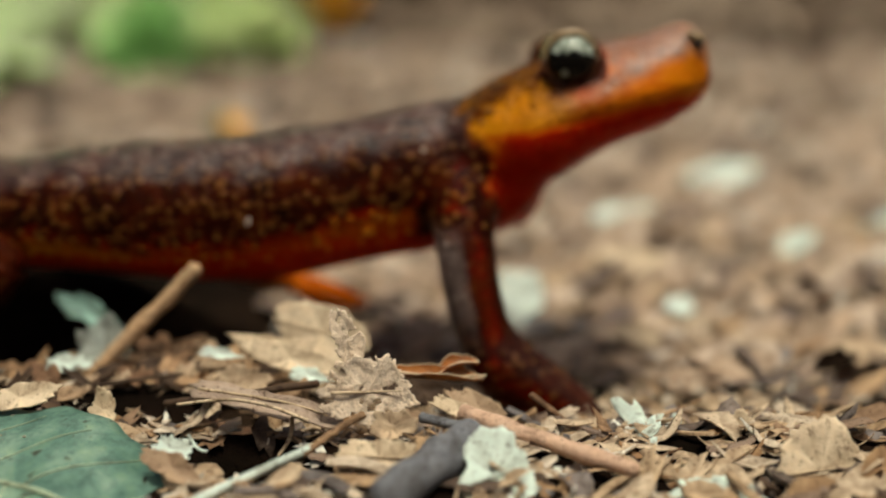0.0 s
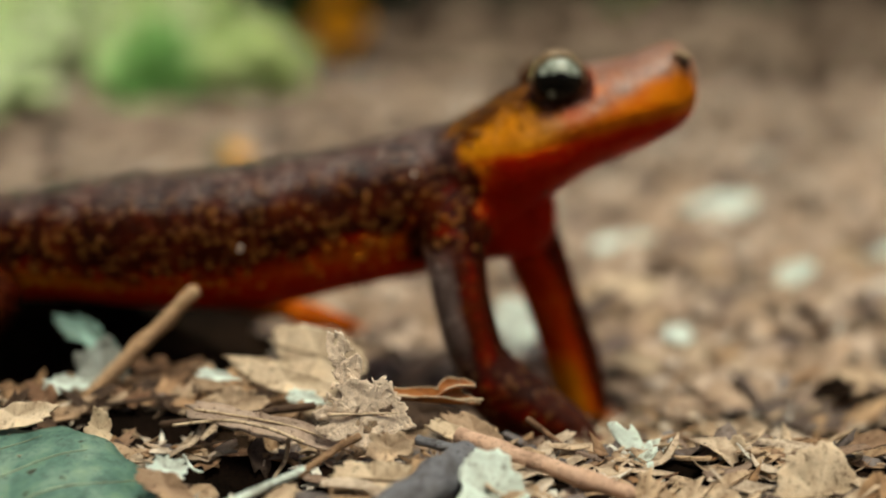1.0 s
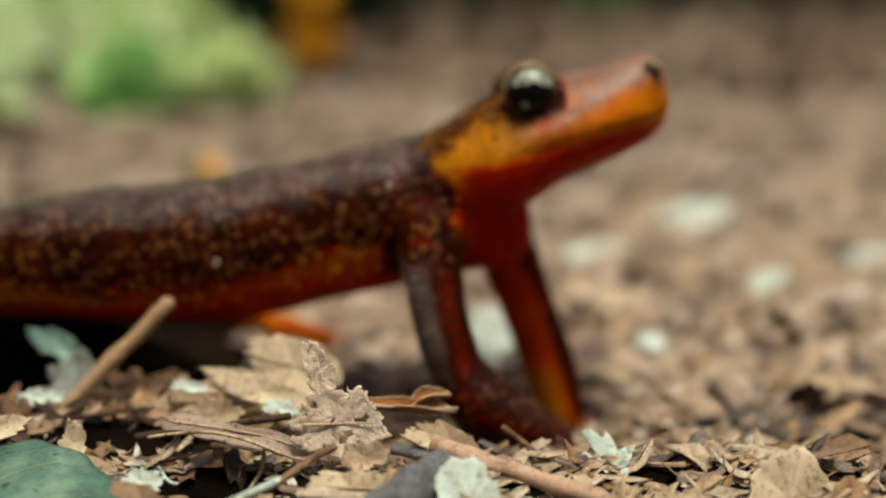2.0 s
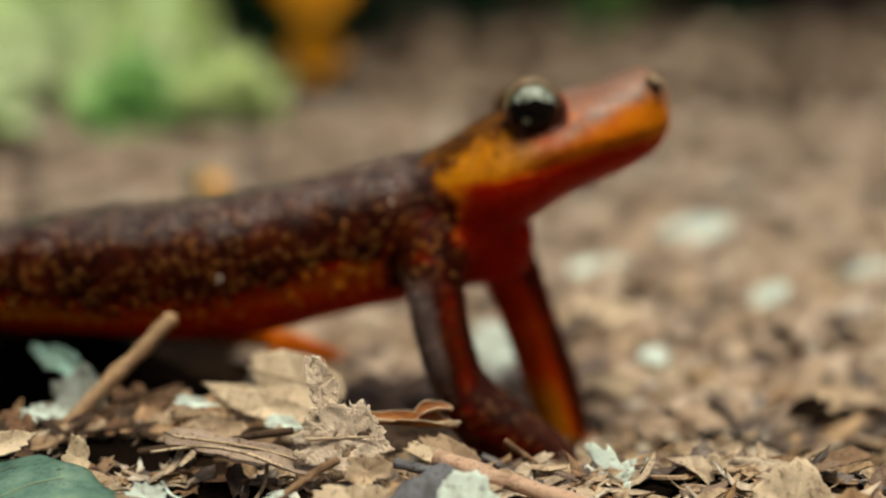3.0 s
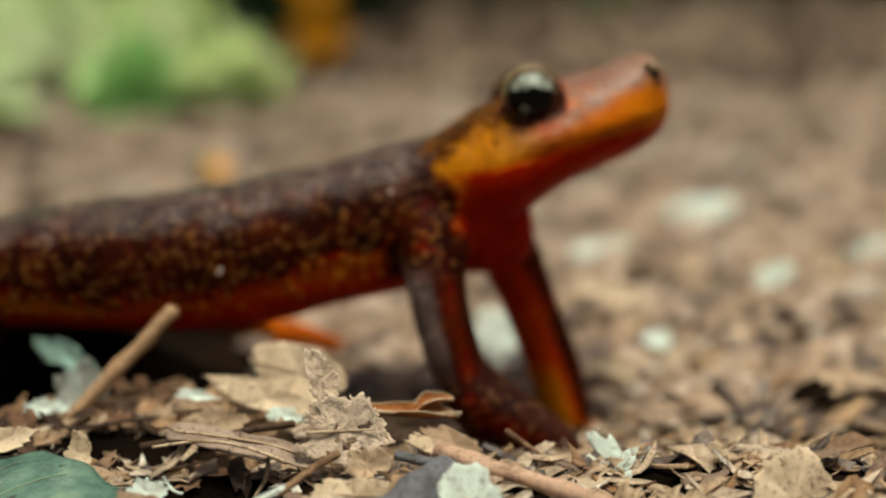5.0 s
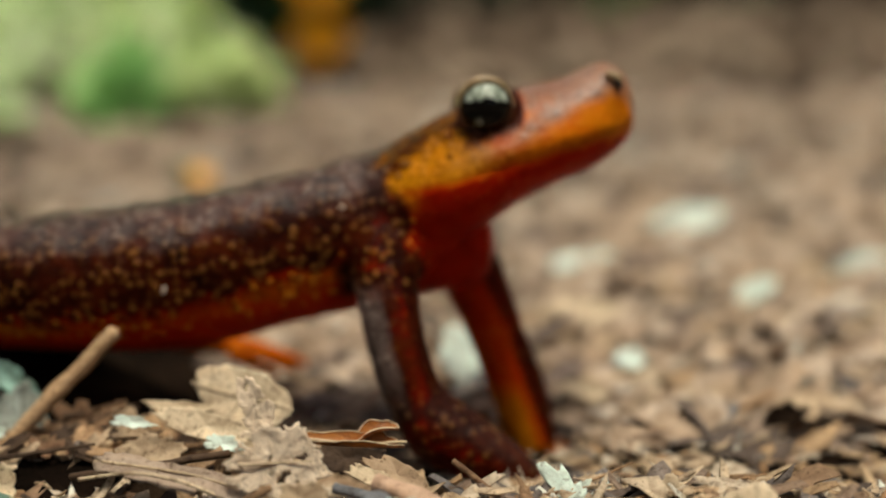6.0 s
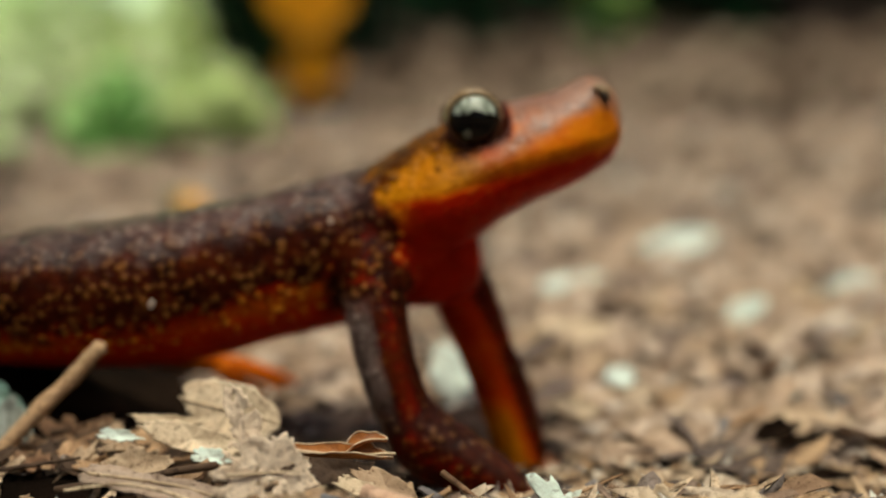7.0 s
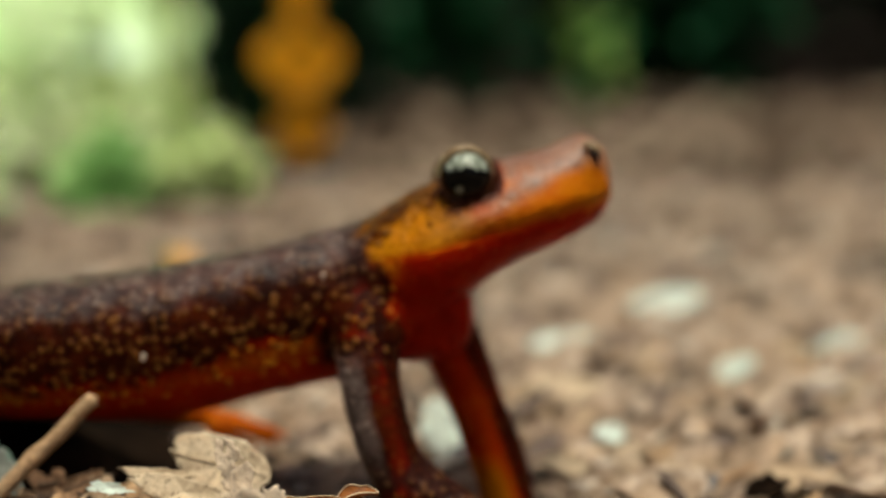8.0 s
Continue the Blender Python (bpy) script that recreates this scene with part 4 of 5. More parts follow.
def hero_litter():
    r = random.Random(3)
    T = lambda *a, **k: torn_leaf(r, *a, **k)
    # sticks
    rod("stick", (-29.9, 96.3, -1.2), (-21.0, 100.3, 7.4), 0.60, 0.68, M_STICK, "broken tan stick leaning up from the litter", knots=(4,))
    rod("stick", (1.4, 82.2, 1.5), (12.8, 74.8, 0.4), 0.68, 0.56, M_PINKSTICK, "tan-brown straight stick lying on leaf litter", knots=(2, 6))
    rod("stick", (2.0, 78.0, 1.5), (-3.6, 70.2, 0.6), 1.32, 1.42, M_DARKSTICK, "short dark grey twig stub with blunt end", seg=18, knots=(3,))
    # torn leaves: shape, material, place, turn, label
    rib(lay("dry_leaf", T(6.2, 5.4, 0.17, 0.03, 0.04, 0.05, rings=14, seg=120, holes=0.26), M_LACE, -5.4, 82.0, 3.2, 74, 6, 4, "crumbled insect-eaten tan leaf standing upright in the litter", "leaf"), 5.6, 0.03)
    lay("dry_leaf", T(2.2, 4.2, 0.2, 0.02, 0.04, 0.06, rings=9, seg=90, holes=0.2), M_LACE, -6.9, 83.2, 6.8, 76, -16, 4, "narrow upright tip of an insect-eaten leaf", "leaf")
    rib(lay("dry_leaf", T(9.0, 4.6, 0.10, 0.02, 0.05, 0.04), M_BUFF, -10.1, 97.0, 2.7, 58, 13, -20, "pale tan broken leaf propped on the litter", "leaf"), 10, 0.02)
    lay("dry_leaf", T(8.6, 2.0, 0.14, 0.03, 0.2, 0.06), M_BUFF, -12.2, 92.0, 2.2, 50, 14, -4, "torn tan strip of dry leaf", "leaf")
    lay("dry_leaf", T(3.2, 1.2, 0.3, 0.05, 0.2, 0.12), M_PALE, -10.6, 90.4, 1.3, 40, 14, 0, "whitish end of a torn leaf strip", "leaf")
    lay("dry_leaf", T(3.4, 0.8, 0.3, 0.05, 0.2, 0.12), M_PALE, -17.9, 92.0, 2.6, 55, 8, 0, "small bright white leaf scrap", "leaf")
    lay("dry_leaf", T(5.4, 1.0, 0.2, 0.05, 0.2, 0.06), M_BUFF, -14.8, 95.0, 2.7, 50, 6, 0, "narrow pale leaf edge", "leaf")
    lay("dry_leaf", T(5.0, 3.0, 0.3, 0.05, 0.2, 0.12), M_LEAF, -16.2, 89.6, 0.9, 56, -4, 8, "crumpled grey-tan dry leaf", "leaf")
    strip = T(7.8, 1.3, 0.14, 0.03, 0.9, 0.05, thick=0.25)
    tip = T(3.0, 1.2, 0.14, -0.30, 0.8, 0.05, thick=0.25, rings=6, seg=48)
    edged = lay("dry_leaf", strip, M_BROWN, -0.7, 87.7, 2.3, 16, 6, 6, "curled orange-brown leaf strip with light edges", "leaf")
    rim(edged, strip, 9, 72, 0.05)
    edged = lay("dry_leaf", tip, M_BROWN, 1.0, 88.2, 3.2, 20, -14, 10, "curled orange-brown leaf tip", "leaf")
    rim(edged, tip, 6, 48, 0.06)
    # dark leaf put in for the shadow under the curled strip
    lay("dry_leaf", T(6.4, 2.6, 0.22, 0.1, 0.2, 0.1), M_DARKTWIG, -1.4, 89.6, 0.3, 48, 6, 4, "blackish-brown leaf put in as shade under a curled strip", "leaf")
    rod("leaf_edge", (-4.4, 87.2, 2.9), (3.3, 88.0, 2.2), 0.13, 0.11, M_BUFF, "pale rolled edge of a brown leaf", "leaf", sag=-0.2)
    rib(lay("dry_leaf", T(11.5, 2.8, 0.20, -0.08, -0.10, 0.09), M_DULL, -13.0, 82.8, 2.3, 14, 9, -14, "arched tan leaf bridging a dark gap in the litter", "leaf"), 11.0, -0.09)
    rod("leaf_edge", (-19.2, 82.4, 2.0), (-9.6, 80.8, 1.5), 0.13, 0.12, M_BUFF, "pale rim of an arched dry leaf", "leaf", sag=0.9)
    rib(lay("dry_leaf", T(5.6, 2.7, 0.18, 0.06, 0.1, 0.06), M_BUFF, -4.3, 76.0, 0.8, 44, 4, -10, "buff crumpled leaf beside a twig", "leaf"), 5.2, 0.06)
    lay("dry_leaf", T(3.2, 2.2, 0.28, 0.1, 0.2, 0.2), M_LEAF, -3.6, 79.2, 1.8, 56, 10, 20, "crumpled tan leaf scrap", "leaf")
    rib(lay("dry_leaf", T(5.0, 6.4, 0.15, 0.04, 0.06, 0.035), M_PALE, 3.5, 73.8, 0.5, 44, -10, 8, "pale greenish-white torn dry leaf", "leaf"), 4.4, 0.04, mat=M_PALE)
    lay("dry_leaf", T(5.6, 1.7, 0.2, 0.05, 0.2, 0.06), M_LEAF, 2.6, 86.0, 0.5, 34, 18, -24, "olive-tan torn leaf strip", "leaf")
    lay("dry_leaf", T(4.6, 1.3, 0.2, 0.05, 0.2, 0.06), M_BUFF, 1.2, 84.6, 0.7, 34, 14, -20, "narrow buff leaf strip", "leaf")
    rib(lay("dry_leaf", T(7.0, 6.4, 0.14, 0.04, 0.06, 0.04), M_BUFF, 25.9, 77.0, -0.6, 60, 4, 10, "buff broken leaf standing on edge", "leaf"), 6.4, 0.04)
    lay("dry_leaf", T(1.9, 4.0, 0.12, 0.02, 0.06, 0.04, point=0.4), M_BUFF, 22.0, 84.0, -1.0, 70, 12, 0, "pointed upright splinter of dry leaf", "leaf")
    lay("dry_leaf", T(5.4, 1.8, 0.2, 0.05, 0.2, 0.06), M_BUFF, 25.3, 83.0, -0.6, 50, 2, 8, "pale yellowish leaf scrap", "leaf")
    lay("dry_leaf", T(7.0, 3.0, 0.2, 0.05, 0.3, 0.06), M_PALE, 18.0, 73.6, -1.2, 30, 4, 0, "pale mint-white curled leaf", "leaf")
    lay("dry_leaf", T(2.0, 2.8, 0.2, 0.05, 0.2, 0.06), M_BUFF, -24.8, 83.0, 1.4, 55, -10, 0, "small yellowish leaf scrap", "leaf")
    lay("dry_leaf", T(2.6, 2.0, 0.25, 0.1, 0.2, 0.1), M_PALE, -18.6, 77.0, 0.9, 50, 6, 10, "pale crumpled leaf scrap", "leaf")
    lay("dry_leaf", T(4.4, 1.8, 0.2, 0.05, 0.2, 0.1), M_LEAF, -18.2, 75.2, 0.5, 44, 16, -20, "tan leaf scrap beside a green leaf", "leaf")
    lay("dry_leaf", T(6.4, 1.9, 0.15, 0.05, 0.2, 0.05), M_BUFF, -31.2, 84.0, 2.0, 40, -8, 10, "pale grey-green leaf strip", "leaf")
    lay("dry_leaf", T(5.6, 2.3, 0.3, 0.12, 0.3, 0.1), M_MINT, -31.4, 103.4, 2.4, 60, 24, -10, "mint-green curled leaf under the belly", "leaf")
    lay("dry_leaf", T(5.0, 4.4, 0.22, 0.1, 0.2, 0.1), M_GREYGREEN, -29.2, 99.6, 0.4, 56, 40, -10, "dull grey curled leaf behind the leaning stick", "leaf")
    for x, y, z, s in ((-31.4, 95.2, 0.6, 2.8), (-29.6, 95.2, 0.6, 1.4)):
        lay("leaf_fragment", T(s, s * 0.6, 0.3, 0.1, 0.2, 0.12, rings=5, seg=36), M_PALE, x, y, z, 50, 0, 10, "small bright white leaf chip", "leaf fragment")
    for x, y, z, s in ((16.0, 88.2, -1.5, 3.8), (13.9, 85.2, -1.9, 3.4), (17.4, 86.2, -2.0, 2.8), (15.4, 86.4, -1.3, 3.0), (18.6, 88.4, -1.9, 2.4), (15.0, 83.6, -1.8, 2.6)):
        lay("leaf_fragment", T(s * 1.2, s * 0.8, 0.55, 0.1, 0.1, 0.06, rings=6, seg=48), M_PALE, x - 0.4, y - 2.6, z + 0.1, r.uniform(30, 55), r.uniform(-30, 30), r.uniform(-40, 40), "whitish shredded leaf fragment", "leaf fragment", "white leaf shreds")
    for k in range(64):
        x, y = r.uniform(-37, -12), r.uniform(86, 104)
        lay("leaf_fragment", T(r.uniform(2.0, 4.6), r.uniform(0.9, 2.2), 0.5, 0.1, 0.3, 0.12, rings=4, seg=28), r.choice((M_TWIG, M_TWIG, M_DARKTWIG, M_STICK)), x, y, height(x, y) + r.uniform(0.2, 0.9), r.uniform(5, 45), r.uniform(-30, 30), r.uniform(-50, 50), "dull brown crumbled leaf scrap by the leaning stick", "leaf fragment", "brown scraps by the stick")
    for k in range(14):
        x, y = r.uniform(-36, -14), r.uniform(90, 104)
        z, n, a = height(x, y) + 0.8, r.uniform(4, 9), r.uniform(-0.7, 0.7)
        rod("twig", (x, y, z), (x + n * math.cos(a), y + n * math.sin(a) * 0.5, z + r.uniform(-0.6, 1.4)), r.uniform(0.14, 0.26), 0.12, r.choice((M_TWIG, M_DARKTWIG)), "thin brown twig by the leaning stick", "twig", seg=7)
    for k in range(22):
        x, y = r.uniform(-13, -2.5), r.uniform(99, 117)
        lay("leaf_fragment", T(r.uniform(2.4, 5.5), r.uniform(1.0, 2.4), 0.45, 0.1, 0.3, 0.12, rings=4, seg=28), r.choice((M_TWIG, M_DARKTWIG, M_LEAF, M_BUFF)), x, y, height(x, y) + r.uniform(0.3, 0.9), r.uniform(5, 40), r.uniform(-25, 25), r.uniform(-40, 40), "crumbled leaf scrap on the ground beside the leg", "leaf fragment", "scraps beside the leg")
    for k in range(7):
        x, y = r.uniform(-13, -5), r.uniform(100, 112)
        z, n, a = height(x, y) + 0.7, r.uniform(3, 5.5), r.uniform(-0.5, 0.6)
        rod("twig", (x, y, z), (x + n * math.cos(a), y + n * math.sin(a), z + r.uniform(-0.2, 0.8)), r.uniform(0.16, 0.26), 0.12, r.choice((M_TWIG, M_DARKTWIG, M_STICK)), "thin dry twig under the chest", "twig", seg=7)
    rod("twig", (6.7, 87.2, 1.0), (9.4, 85.4, -0.6), 0.24, 0.2, M_TWIG, "thin dark broken twig", "twig")
    rod("twig", (-5.5, 79.2, 2.6), (-9.4, 75.8, 1.1), 0.30, 0.25, M_TWIG, "grey-brown thin forked twig", "twig", sag=0.2)
    rod("twig", (-9.0, 76.2, 1.4), (-16.2, 71.2, -0.2), 0.26, 0.3, M_PALE, "pale bleached leaf stalk", "twig")
    rod("twig", (-21.0, 86.0, 0.7), (-9.4, 86.0, 2.3), 0.24, 0.3, M_DARKTWIG, "dark thin twig under the leaves", "twig")
    rod("twig", (-1.6, 82.6, 1.0), (2.0, 81.0, 0.8), 0.4, 0.35, M_DARKSTICK, "short smooth grey twig", "twig")
    rod("twig", (-17.8, 79.0, 1.2), (-16.4, 78.4, 0.2), 0.12, 0.1, M_PALE, "tiny curled pale stem", "twig", sag=-0.4)
    for k in range(12):
        x, y = r.uniform(8, 30), r.uniform(74, 90)
        a = r.uniform(-0.6, 0.9)
        n = r.uniform(2.2, 5.5)
        z = height(x, y) + 0.5
        rod("straw", (x, y, z), (x + n * math.cos(a), y + n * math.sin(a) * 0.6, z + r.uniform(-0.3, 0.9)), 0.14, 0.08, r.choice((M_STICK, M_BUFF, M_TWIG)), "thin dry straw in the litter", "straw", seg=6)["group"] = "straws of the litter"
    # behind and beside the animal
    lay("leaf_fragment", T(5.4, 7.0, 0.18, 0.05, 0.1, 0.05), M_PALE, 8.2, 125.4, -2.9, 42, -6, 10, "whitish flat dry leaf chip", "leaf fragment")
    for x, y, z, a, b, ry, mat, lab in ((44, 193, -3.0, 14, 6.0, -8, M_PALE, "whitish dry leaf catching the light"), (24.7, 165, -2.6, 9, 3.4, -8, M_PALE, "pale dry leaf lying on the litter"),
                                        (43.4, 150, -3.6, 8.5, 3.6, -26, M_PALE, "pale dry leaf tilted on the litter"), (22, 140, -2.8, 11, 4.0, 2, M_BUFF, "orange-tan dry leaf lying flat"),
                                        (25.4, 125, -3.6, 3.4, 2.6, 0, M_PALE, "small white leaf chip on the litter"), (20, 118, -4.6, 4.4, 2.8, 6, M_BUFF, "pale curved dry leaf chip"),
                                        (43.3, 118, -4.4, 7, 3.0, 10, M_GREYGREEN, "blue-grey dry leaf scrap"), (60, 160, -3.0, 9, 3.4, -24, M_PALE, "pale dry leaf tilted on the litter")):
        lay("dry_leaf", T(a, b, 0.12, 0.05, 0.1, 0.05), mat, x, y, z, 32, ry, 8, lab, "leaf")
    lay("dry_leaf", T(7.0, 5.0, 0.3, -0.2, -0.25, 0.08), M_LEAF, 40.6, 111.5, -3.4, 14, -10, 14, "tan leaf arched over a dark hollow", "leaf")
    # black flake stands in for the shade of a hole between leaves
    lay("soil_clod", T(3.6, 2.1, 0.3, 0.1, 0.3, 0.1, thick=0.7), M_GROUND, 37.0, 108.6, -3.9, 40, -22, 4, "blackish flake standing in for a dark hole in the litter", "soil clod")
    lay("leaf_fragment", T(4.4, 4.0, 0.12, 0.1, 0.1), M_YELLOW, -40.0, 233.0, -0.4, 50, 10, 0, "small bright yellow leaf", "leaf")
    lay("leaf_fragment", T(4.2, 3.2, 0.15, 0.1, 0.1), M_PLANT2, -43.5, 236.0, 0.0, 60, 10, 0, "small green leaf on the litter", "leaf")
    green_leaf()


hero_litter()

# shapes that the scattered pieces share
FRAG = [torn_leaf(RNG, RNG.uniform(5, 9), RNG.uniform(1.6, 4.0), RNG.uniform(0.25, 0.6), RNG.uniform(-0.2, 0.3), RNG.uniform(-0.3, 0.4), 0.10, rings=2, seg=11, thick=0.12) for _ in range(16)]
FIBRE = [chip_shape(RNG, RNG.uniform(6, 12), RNG.uniform(0.35, 0.8), RNG.uniform(0.3, 0.5)) for _ in range(6)]
CHIP = [chip_shape(RNG, RNG.uniform(4, 9), RNG.uniform(0.8, 2.0), RNG.uniform(0.4, 0.9)) for _ in range(8)]


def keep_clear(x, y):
    """True where the animal stands and litter would block the camera's view of it."""
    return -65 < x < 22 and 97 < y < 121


def on_stick(x, y):
    """Where the two loose sticks of the foreground lie bare."""
    for ax, ay, bx, by, w in ((2.0, 78.0, -3.6, 70.2, 2.3), (1.4, 82.2, 12.8, 74.8, 1.3)):
        t = min(max(((x - ax) * (bx - ax) + (y - ay) * (by - ay)) / ((bx - ax) ** 2 + (by - ay) ** 2), 0), 1)
        if math.hypot(x - ax - t * (bx - ax), y - ay - t * (by - ay)) < w:
            return True
    return False


def bare(x, y):
    """No loose pieces on the green leaf, nor in hollows where bare dark soil deepens the shade."""
    return -95 < x < -11 - max(0, y - 119) * 0.5 and 100 < y < 168 or math.hypot((x - 37.5) / 4.5, (y - 108.5) / 4.0) < 1 or math.hypot((x - 14.5) / 4, (y - 110) / 4) < 1 or math.hypot((x + 30) / 12, (y - 73) / 7) < 1 or math.hypot((x + 15.8) / 5.2, (y - 80.2) / 3.0) < 1 or math.hypot((x + 1.2) / 4.0, (y - 86.6) / 2.2) < 1 or on_stick(x, y)


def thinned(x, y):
    """Fewer of the scattered pieces by the leaning stick, leaving darker scraps."""
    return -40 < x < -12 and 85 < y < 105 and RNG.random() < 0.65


def scatter_things():
    kinds = [("leaf_fragment", [mesh_of("leaf_fragment", scaled(v), f, M_PIECE) for v, f in FRAG], 290, "dry crumbled leaf fragment on the forest floor", "leaf fragment"),
             ("wood_chip", [mesh_of("wood_chip", scaled(v), f, M_PIECE, False) for v, f in CHIP], 230, "small splinter of dry wood or bark", "wood chip")]
    for name, meshes, count, label, cat in kinds:
        done = 0
        while done < count:
            y = RNG.uniform(70, 170) if RNG.random() < 0.7 else RNG.uniform(66, 96)
            x = RNG.uniform(-0.42, 0.42) * y
            if bare(x, y) or thinned(x, y) or math.hypot((x - 14) / 9, (y - 107) / 8) < 1:
                continue
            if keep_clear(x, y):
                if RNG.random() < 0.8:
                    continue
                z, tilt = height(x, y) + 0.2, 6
            else:
                z, tilt = height(x, y) + RNG.uniform(0.0, 1.0), 17
            ob = new(name, RNG.choice(meshes))
            s = RNG.uniform(0.3, 0.8) if y < 100 else RNG.uniform(0.6, 1.2)
            ob.matrix_basis = pose(x * MM, y * MM, z * MM, RNG.gauss(8, tilt if y < 98 else 11), RNG.gauss(-3, tilt if y < 98 else 11), RNG.uniform(-70, 70) if y < 98 else RNG.gauss(12, 25)) @ Matrix.Scale(s, 4)
            tagged(ob, label, cat, name + "s of the litter")
            done += 1


def scatter_stuff(name, label, count, place, size, mat, shapes, tilt=22, turn=(0.0, 0.9)):
    verts, faces, off = [], [], 0
    arr = [(np.array(v), f) for v, f in shapes]
    for _ in range(count):
        x, y = place()
        if bare(x, y) or thinned(x, y) or size > 1 and math.hypot((x - 14) / 9, (y - 107) / 8) < 1:
            continue
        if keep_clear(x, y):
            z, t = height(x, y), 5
        else:
            z, t = height(x, y) + RNG.uniform(-0.2, 0.6) * size, tilt
        v, f = RNG.choice(arr)
        s = size * RNG.uniform(0.5, 1.3)
        e = Euler((radians(RNG.gauss(6, t)), radians(RNG.gauss(0, t)), RNG.gauss(*turn))).to_matrix()
        w = (v * s) @ np.array(e).T + np.array([x, y, z])
        verts.append(w * MM)
        faces += [tuple(i + off for i in q) for q in f]
        off += len(v)
    ob = new(name, mesh_of(name, np.concatenate(verts).tolist(), faces, mat))
    tagged(ob, label, "litter", kind="stuff")


def near_spot():
    y = RNG.uniform(62, 135)
    return RNG.uniform(-0.45, 0.45) * y, y


def mid_spot():
    y = RNG.uniform(0, 1) ** 1.3 * 330 + 105
    return RNG.uniform(-0.48, 0.5) * y, y


COARSE = [torn_leaf(RNG, RNG.uniform(5, 9), RNG.uniform(2.2, 4.2), 0.4, RNG.uniform(-0.2, 0.3), RNG.uniform(-0.3, 0.4), 0.10, rings=1, seg=8, thick=0.2) for _ in range(10)]


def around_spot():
    """The rest of the clearing's floor, outside the camera's wedge of view and clear of the camera."""
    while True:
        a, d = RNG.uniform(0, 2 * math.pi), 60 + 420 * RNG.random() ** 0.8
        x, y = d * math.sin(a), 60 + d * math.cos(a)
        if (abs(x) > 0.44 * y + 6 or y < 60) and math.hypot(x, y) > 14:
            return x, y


def wide_spot():
    while True:
        a, d = RNG.uniform(0, 2 * math.pi), 400 + 2600 * RNG.random() ** 0.7
        x, y = d * math.sin(a), d * math.cos(a)
        if abs(x) > 0.5 * y:
            return x, y


def far_spot():
    while True:
        y = 400 * math.exp(RNG.uniform(0, 2.4))
        x = RNG.uniform(-0.55, 0.55) * y
        if y > 580 or abs(x + 0.0875 * y) > 20:
            return x, y


# ---- plants and woods behind ----
def leafy(rng, count, box, size):
    """Many single leaves in a box (centre, half sizes), in mm."""
    c, h = np.array(box[0], float), np.array(box[1], float)
    out = []
    for _ in range(count):
        d = np.array([rng.gauss(0, 0.5), rng.gauss(0, 0.5), rng.gauss(0, 0.5)])
        p = c + h * np.clip(d, -1.1, 1.1)
        L = size * rng.uniform(0.6, 1.25)
        v, f = leaf_shape(rng, L, L * rng.uniform(0.35, 0.6), 0.05, -0.2, 0.1, 5, 2, 0.4)
        e = np.array(Euler((rng.gauss(0.15, 0.45), rng.gauss(0, 0.45), rng.uniform(0, 6.28))).to_matrix())
        out.append((list(np.array(v) @ e.T + p), f))
    return join(out)


def plant(name, label, x, y, clumps, mat, seed=1, category="plant"):
    rng = random.Random(seed)
    z0 = height(x, y)
    root = tagged(empty(name, pose(x * MM, y * MM, z0 * MM)), label, category)
    for k, (dx, dy, dz, hx, hy, hz, count, size) in enumerate(clumps):
        v, f = leafy(rng, count, ((dx, dy, dz), (hx, hy, hz)), size)
        part("crown", mesh_of("crown", scaled(v), f, mat), root)
        st = [(rng.uniform(-4, 4), rng.uniform(-4, 4), -6), (dx * 0.4, dy * 0.4, dz * 0.5), (dx, dy, dz + hz * 0.3)]
        v, f = tube(st, [size * 0.06, size * 0.05, size * 0.02], 8, 14)
        part("stem", mesh_of("stem", scaled(v), f, mat), root)
    return root


